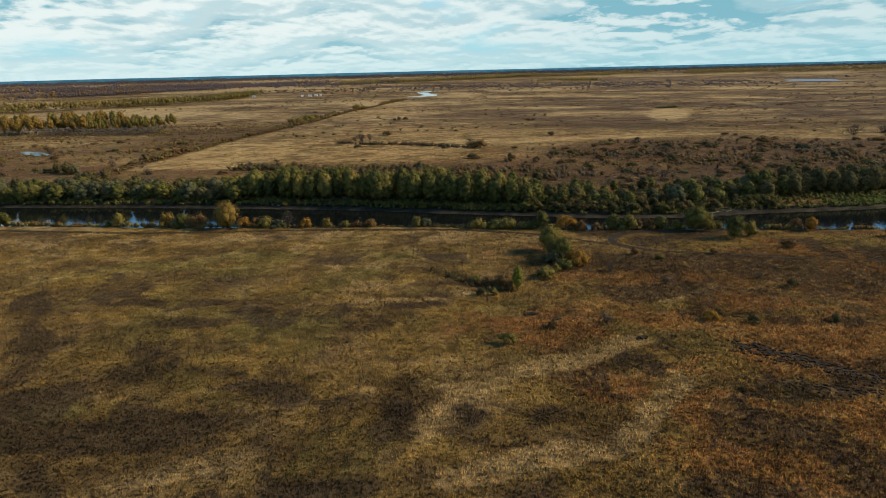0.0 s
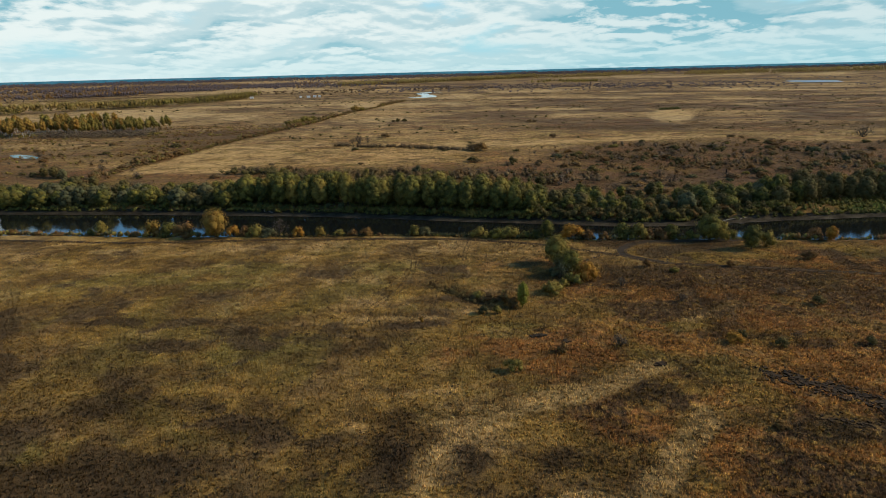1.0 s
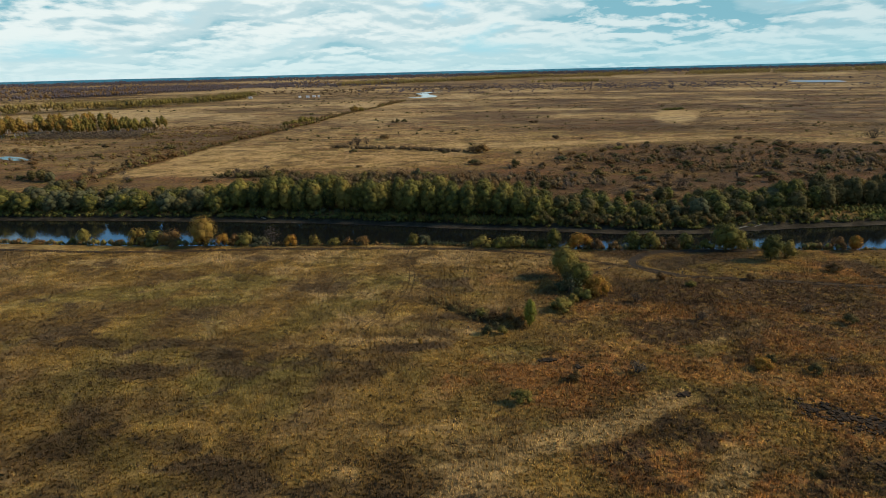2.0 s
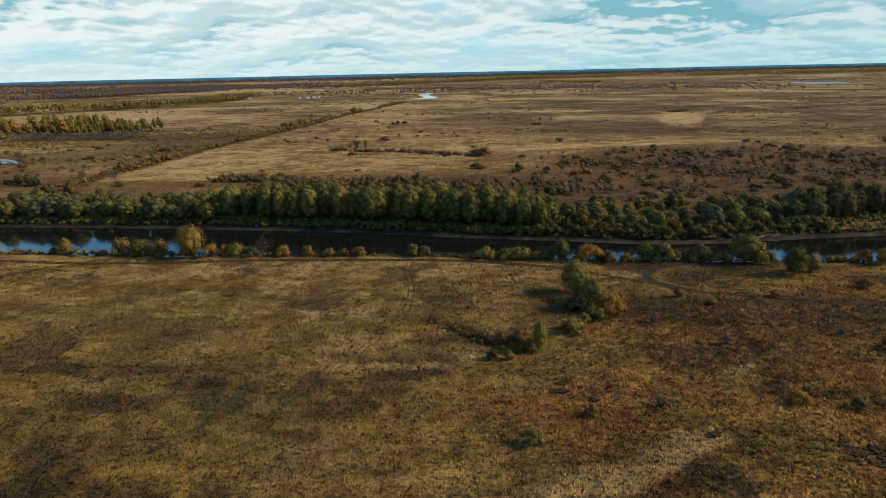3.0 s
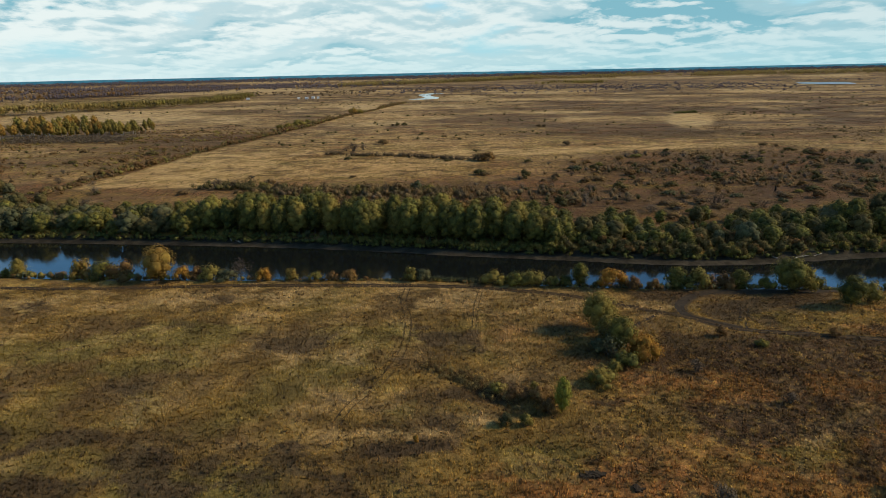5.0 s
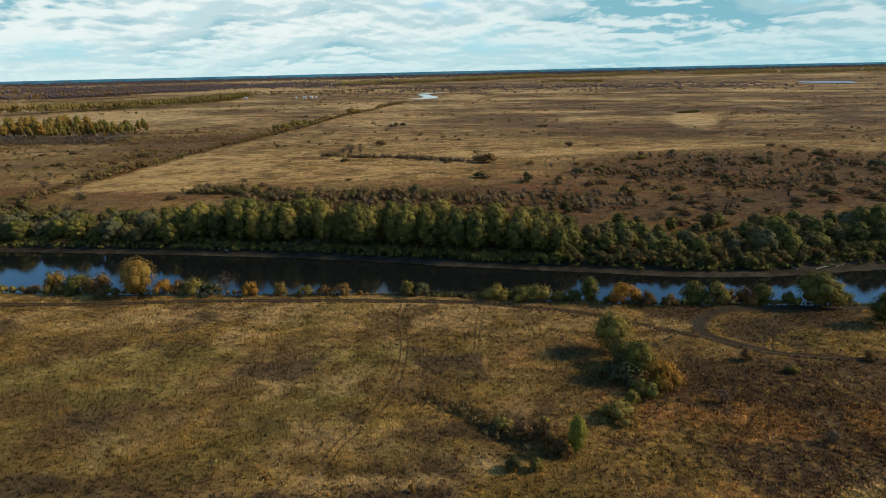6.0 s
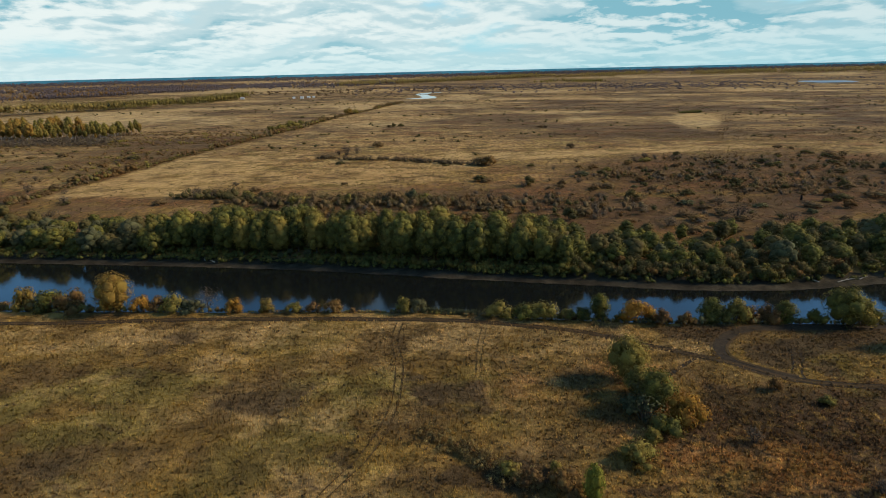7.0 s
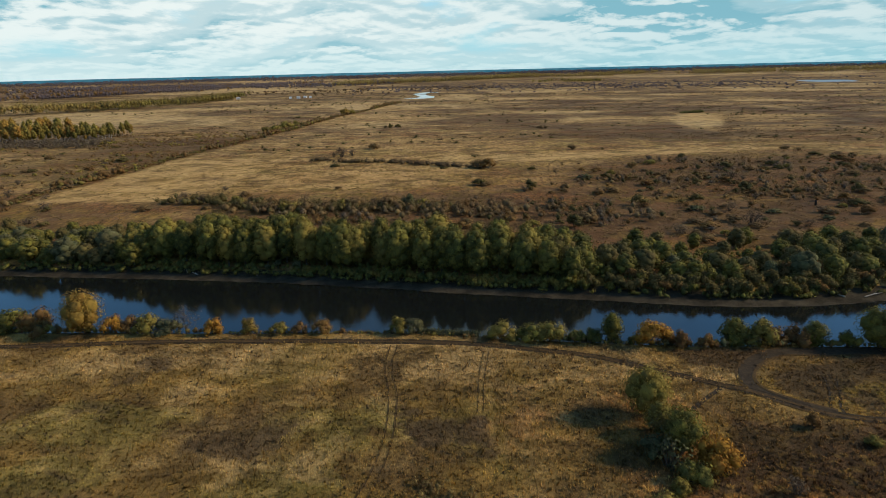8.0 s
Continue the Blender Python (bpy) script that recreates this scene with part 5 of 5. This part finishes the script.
def ribbon(line, offset, wide, seed, sag=0.04):
    """A worn strip with a hollow cross-section that lies on the ground."""
    way = np.gradient(line, axis=0)
    way /= np.linalg.norm(way, axis=1, keepdims=True)
    side = np.stack([-way[:, 1], way[:, 0]], 1)
    k = np.arange(len(line))
    wander = 0.25 * (fbm(k * 1.0, k * 0.0, 12.0, 3, seed) - 0.5)
    spread = wide * (0.75 + 0.6 * fbm(k * 1.0, k * 0 + 5.0, 6.0, 3, seed + 1))
    rows = []
    for u, dz in ((-0.5, 0.0), (-0.3, -sag), (0.0, -1.3 * sag), (0.3, -sag), (0.5, 0.0)):
        q = line + side * (offset + wander + u * spread)[:, None]
        rows.append(np.stack([q[:, 0], q[:, 1], height(q[:, 0], q[:, 1]) + 0.10 + dz], 1))
    v = np.concatenate(rows)
    n, m = len(line), np.arange(len(line) - 1)
    f = np.concatenate([np.stack([r * n + m, r * n + m + 1, (r + 1) * n + m + 1, (r + 1) * n + m], 1) for r in range(4)])
    return v, f


EARTH = plain_material("trodden_earth", rgb(0.020, 0.014, 0.009), rgb(0.046, 0.032, 0.019), 1.3)
WORN = plain_material("worn_grass", rgb(0.045, 0.026, 0.010), rgb(0.075, 0.044, 0.018), 1.1)
for k, (words, stations, half, wide) in enumerate(TRACKS):
    line = glide(stations)
    road = tagged(new("dirt_track"), ("rutted earth road along the river bank" if words == "bank road" else "pair of wheel marks pressed into the meadow grass"), "track", kind="structure")
    for side in (-1, 1):
        part("rut", fast_mesh("rut", *ribbon(line, side * half, wide, 500 + 7 * k + side), EARTH if wide > 0.3 else WORN, True), road)
    if words == "bank road":
        part("verge", fast_mesh("verge", *ribbon(line, 0.0, 0.8, 590, 0.0), WORN, True), road, "strip of worn grass between the ruts")
loop_line = glide(LOOP)
loop_road = tagged(new("dirt_track"), "broad curved loop of bare dark earth beside the river", "track", kind="structure")
part("surface", fast_mesh("surface", *ribbon(loop_line, 0.0, 2.7, 601), EARTH, True), loop_road)
for side in (-1, 1):
    part("verge", fast_mesh("verge", *ribbon(loop_line, side * 1.75, 0.5, 610 + side, 0.0), WORN, True), loop_road, "pale worn grass edge")

# ---- tussocks, weeds and turned earth on the meadow ----
x, y, rng = scatter(30000, (-175, 175, 78, 250, lambda x, y: np.clip(cover(x, y)[0][:, 1] * 1.0 + 0.10, 0, 1) * smooth(-40, 50, x) * (y < near_bank(x) - 1) * (np.abs(x) < 0.8 * y + 12) * (1 - trodden(x, y))), 411)
x, y = x[:2200], y[:2200]
clumps("sedge_tussocks", "tawny sedge tussocks over the darker meadow", "sedge", x, y, rng.uniform(0.35, 0.9, len(x)), rng.uniform(0.6, 1.7, len(x)), 16, 0.14, "russet", 0.3, seed=412, solid=False)
x, y, rng = scatter(16000, (-160, 160, 78, 249, lambda x, y: (0.15 + 0.6 * smooth(0.5, 0.7, fbm(x, y, 18.0, 3, 90)) + 0.7 * spot(x, y, 12, 226, 38, 16) + 0.5 * spot(x, y, 30, 170, 45, 28)) * (y < near_bank(x) - 1) * (np.abs(x) < 0.8 * y + 12)), 413)
x, y = x[:1700], y[:1700]
clumps("dark_weeds", "dark withered weeds dotted over the meadow", "weeds", x, y, rng.uniform(0.3, 0.85, len(x)), rng.uniform(0.5, 1.7, len(x)), 16, 0.16, "weed", 0.35, seed=414, solid=False)
x, y, rng = scatter(6000, (-150, 0, 78, 220, lambda x, y: np.clip(cover(x, y)[1][:, 0], 0, 1)), 415)
x, y = x[:900], y[:900]
clumps("dark_weeds", "patches of dark brown sedge on the meadow", "weeds", x, y, rng.uniform(0.3, 0.7, len(x)), rng.uniform(0.6, 1.8, len(x)), 15, 0.15, "weed", 0.3, seed=416, solid=False)
CLAY = plain_material("turned_clay", rgb(0.014, 0.010, 0.007), rgb(0.060, 0.036, 0.018), 1.1)


def clods(label, stations, gap, spread, size, seed):
    """Lumps of dug earth along a row, each a rough rounded block."""
    x, y, rng = line_places(stations, gap, spread, seed)
    keep = fbm(x, y, 2.2, 3, seed) + 0.15 * rng.random(len(x)) > 0.50
    x, y = x[keep], y[keep]
    corner = np.array([(a, b, c) for c in (-0.5, 0.5) for a, b in ((-1, -1), (1, -1), (1, 1), (-1, 1))], float) * 0.5
    shape = corner[None] * rng.uniform(0.45, 1.4, (len(x), 8, 1)) * (size * rng.uniform(0.3, 1.8, (len(x), 1, 1)))
    a = rng.uniform(0, 6.28, len(x))[:, None]
    u, v = shape[:, :, 0] * np.cos(a) - shape[:, :, 1] * np.sin(a), shape[:, :, 0] * np.sin(a) + shape[:, :, 1] * np.cos(a)
    at = np.stack([x[:, None] + u, y[:, None] + v, height(x, y)[:, None] + 0.1 + shape[:, :, 2]], -1).reshape(-1, 3)
    box = np.array([(0, 3, 2, 1), (4, 5, 6, 7), (0, 1, 5, 4), (1, 2, 6, 5), (2, 3, 7, 6), (3, 0, 4, 7)])
    faces = (np.arange(len(x))[:, None, None] * 8 + box[None]).reshape(-1, 4)
    # short rows stand in for pits and take the dark earth colour
    tagged(new("turned_earth", fast_mesh("turned_earth", at, faces, CLAY if len(x) > 40 else EARTH)), label, "soil", kind="stuff")


for stations, gap, spread, size, seed in ((CLOD_ROWS[0], 0.035, 1.8, 0.5, 417), (CLOD_ROWS[1], 0.12, 1.7, 0.36, 419), (CLOD_ROWS[2], 0.03, 0.35, 0.6, 441), (CLOD_ROWS[3], 0.06, 0.35, 0.6, 443), (CLOD_ROWS[4], 0.05, 0.3, 0.5, 445)):
    clods("dark turned clods of earth, heaped up or standing in for a pit", stations, gap, spread, size, seed)
x, y, rng = line_places([(-6, 251.5), (9, 249)], 0.05, 0.5, 421)
clumps("reeds", "stand of grey-green reeds at the water's edge", "reeds", x, y, rng.uniform(1.2, 2.3, len(x)), rng.uniform(0.4, 0.8, len(x)), 26, 0.14, "grey", 0.5, seed=422, solid=False)
x, y, rng = line_places([(156, 239.5), (178, 238.5)], 0.07, 0.5, 423)
clumps("reeds", "stand of grey-green reeds at the water's edge", "reeds", x, y, rng.uniform(1.2, 2.2, len(x)), rng.uniform(0.4, 0.8, len(x)), 26, 0.14, "grey", 0.5, seed=424, solid=False)
x, y, rng = line_places(NEAR_BANK[2:11], 0.35, 0.5, 425)
x, y = x + 0, near_bank(x) + 2.2 + rng.normal(size=len(x)) * 0.7
tall = rng.uniform(0.5, 1.3, len(x)) * (1 + 2.4 * (smooth(-50, -75, x) + smooth(14, 22, x)) * smooth(0.3, 0.7, fbm(x, y, 7.0, 2, 427)))
shares = rng.random(len(x))
for low_share, high_share, leaf, words, seed in ((0.0, 0.4, "russet", "low brown brush along the lip of the near bank", 426), (0.4, 0.75, "olive", "low olive brush along the lip of the near bank", 428), (0.75, 1.0, "grey", "low grey-green brush along the lip of the near bank", 429)):
    k = (shares >= low_share) & (shares < high_share)
    clumps("bank_brush", words, "brush", x[k], y[k], tall[k], 0.8 + 0.75 * tall[k], 34, 0.17, leaf, 0.42, seed=seed)

# ---- grass tussocks ----
def tussocks():
    """Domed tufts of old grass in the colours of the meadow around them."""
    x, y, rng = scatter(80000, (-185, 185, 76, 250, lambda x, y: (0.12 + 0.88 * smooth(0.46, 0.62, fbm(x, y, 7.0, 3, 95))) * (0.02 + 0.98 * smooth(10, 50, x)) * (y < near_bank(x) + 1) * (np.abs(x) < 0.8 * y + 12) * (trodden(x, y) < 0.4)), 451)
    x, y = x[:9000], y[:9000]
    tall, wide, count = rng.uniform(0.2, 0.55, len(x)), rng.uniform(0.3, 0.9, len(x)), 8
    way = rng.normal(size=(len(x), count, 3))
    way[:, :, 2] = np.abs(way[:, :, 2]) + 0.2
    way /= np.linalg.norm(way, axis=2, keepdims=True)
    at = way * np.stack([wide * 0.45, wide * 0.45, tall], 1)[:, None, :]
    at[:, :, 0] += x[:, None]
    at[:, :, 1] += y[:, None]
    at[:, :, 2] += height(x, y)[:, None]
    v, f = leaf_quads(at.reshape(-1, 3), (way + 0.3 * rng.normal(size=way.shape)).reshape(-1, 3), np.repeat(wide * 0.24, count)[:, None], rng)
    dome = way + np.array([0.0, 0.0, 0.8])
    dome /= np.linalg.norm(dome, axis=2, keepdims=True)
    mesh = soft_normals(fast_mesh("grass_tussocks", v, f, GRASS, True), np.repeat(dome.reshape(-1, 3), 4, axis=0))
    paint(mesh, np.repeat(x, 4 * count), np.repeat(y, 4 * count))
    tagged(new("grass_tussocks", mesh), "tussocks of old ochre grass over the meadow", "grass", kind="stuff")


tussocks()

# ---- meadow grass ----
def meadow_grass():
    rng = np.random.default_rng(401)
    out = []
    for count, y0, y1 in ((56000, 74, 150), (74000, 150, 252)):
        y = rng.uniform(y0, y1, count)
        x = rng.uniform(-1, 1, count) * (0.80 * y + 12)
        out.append((x, y))
    x, y = np.concatenate([o[0] for o in out]), np.concatenate([o[1] for o in out])
    keep = (y < near_bank(x) + 1.8) & (np.abs(x) < 190) & (rng.random(len(x)) > 1.3 * trodden(x, y))
    x, y = x[keep], y[keep]
    first, second = cover(x, y)
    z = height(x, y)
    tall = rng.uniform(0.28, 0.66, len(x)) * (0.85 + 0.2 * first[:, 0] + 0.3 * first[:, 1])
    blades = 5
    a = rng.uniform(0, 6.283, (len(x), blades))
    out_r = rng.uniform(0.0, 0.3, (len(x), blades))
    bx, by = x[:, None] + out_r * np.cos(a), y[:, None] + out_r * np.sin(a)
    w = rng.uniform(0.04, 0.08, (len(x), blades))
    h = tall[:, None] * rng.uniform(0.6, 1.25, (len(x), blades))
    b = a + rng.uniform(-0.9, 0.9, a.shape)
    lean = rng.uniform(0.05, 0.45, a.shape) * h
    zz = np.repeat(z[:, None], blades, 1)
    v = np.stack([np.stack([bx - w * np.sin(b), by + w * np.cos(b), zz - 0.03], -1), np.stack([bx + w * np.sin(b), by - w * np.cos(b), zz - 0.03], -1),
                  np.stack([bx + lean * np.cos(b), by + lean * np.sin(b), zz + h], -1)], 2).reshape(-1, 3)
    tip = np.stack([0.25 * np.cos(b), 0.25 * np.sin(b), np.ones_like(b)], -1).reshape(-1, 1, 3)
    tip = np.repeat(tip / np.linalg.norm(tip, axis=2, keepdims=True), 3, axis=1)
    mesh = soft_normals(fast_mesh("meadow_grass", v, np.arange(len(v)).reshape(-1, 3), GRASS, True), tip)
    paint(mesh, np.repeat(x, 3 * blades), np.repeat(y, 3 * blades))
    tagged(new("meadow_grass", mesh), "dry ochre and brown meadow grass in tufts", "grass", kind="stuff")


meadow_grass()


# ---- small things far off ----
def log(x, y, long, turn, label):
    z = float(height(np.array([x]), np.array([y]))[0])
    d = Vector((math.cos(turn), math.sin(turn), 0.12)) * long
    p = Vector((x, y, z + 0.12))
    tagged(new("driftwood_log", fast_mesh("driftwood_log", *joined([tube([p, p + d * 0.5 + Vector((0, 0.1, 0.1)), p + d], [0.2, 0.17, 0.06], 7), tube([p + d * 0.45, p + d * 0.6 + Vector((0.3, 0.6, 0.5))], [0.1, 0.03], 5)]), DRIFT, True)), label, "log", "driftwood")


DRIFT = bark_material("bleached_wood", rgb(0.22, 0.19, 0.15), rgb(0.42, 0.37, 0.30))
for x, back, long, turn in ((-88, 4.0, 4.5, 2.1), (-84, 3.2, 3.0, 2.6), (-63, 3.6, 4.0, 1.9), (118, 3.0, 5.0, 2.5), (124, 2.2, 6.0, 0.2), (132, 3.0, 4.0, 0.4)):
    log(float(x), bank_at(x) + back, long, turn, "bleached driftwood log on the muddy beach")
stump_z = float(height(np.array([174.0]), np.array([388.0]))[0])
tagged(new("dead_stump", fast_mesh("dead_stump", *tube([(174, 388, stump_z - 0.3), (174.05, 388, stump_z + 1.2), (174.0, 388.1, stump_z + 2.5), (174.1, 388.1, stump_z + 2.7)], [0.62, 0.5, 0.42, 0.12], 9), bark_material("charred_bark", rgb(0.008, 0.007, 0.006), rgb(0.03, 0.025, 0.02)), True)), "black dead tree stump among the brown scrub", "stump")


def cabin(x, y, long, deep, tall, turn, label):
    """A small house: walls, a pitched roof with eaves, a door and a window."""
    house = new("cabin")
    house.matrix_world = pose(x, y, float(height(np.array([x]), np.array([y]))[0]) - 0.1, 0, 0, turn)
    tagged(house, label, "house", "riverside cabins")

    def box(name, x0, x1, y0, y1, z0, z1, mat, parent):
        v = [(a, b, c) for c in (z0, z1) for a, b in ((x0, y0), (x1, y0), (x1, y1), (x0, y1))]
        return part(name, fast_mesh(name, v, [(0, 3, 2, 1), (4, 5, 6, 7), (0, 1, 5, 4), (1, 2, 6, 5), (2, 3, 7, 6), (3, 0, 4, 7)], mat), parent)

    a, b = long / 2, deep / 2
    box("wall", -a, a, -b, b, 0, tall, LIME, house)
    e = 0.4
    v = [(-a - e, -b - e, tall), (a + e, -b - e, tall), (a + e, b + e, tall), (-a - e, b + e, tall), (-a - e, 0, tall + deep * 0.42), (a + e, 0, tall + deep * 0.42)]
    roof = bpy.data.meshes.new("roof")
    roof.from_pydata(v, [], [(0, 1, 5, 4), (2, 3, 4, 5), (1, 2, 5), (3, 0, 4), (0, 3, 2, 1)])
    roof.materials.append(TIN)
    part("roof", roof, house)
    box("door", -0.5, 0.5, -b - 0.05, -b + 0.02, 0.1, 2.1, TIN, house)
    box("window", a * 0.45, a * 0.45 + 1.0, -b - 0.04, -b + 0.02, 1.0, 2.0, WATER, house)


LIME = plain_material("whitewash", rgb(0.45, 0.46, 0.46), rgb(0.62, 0.62, 0.61), 2.0)
TIN = plain_material("grey_tin_roof", rgb(0.30, 0.32, 0.33), rgb(0.50, 0.52, 0.53), 0.8, 0.5, 0.4)
for x, y, long, deep, tall, turn in ((-512, 1682, 9, 5, 3.0, 8), (-379, 1672, 6, 5, 3.0, 20), (-357, 1664, 8, 6, 3.2, 5), (-347, 1695, 7, 6, 3.0, -8), (-333, 1690, 6, 5, 3.0, 14)):
    cabin(float(x), float(y), long, deep, tall, turn, "small white cabin with a tin roof beside the far woods")
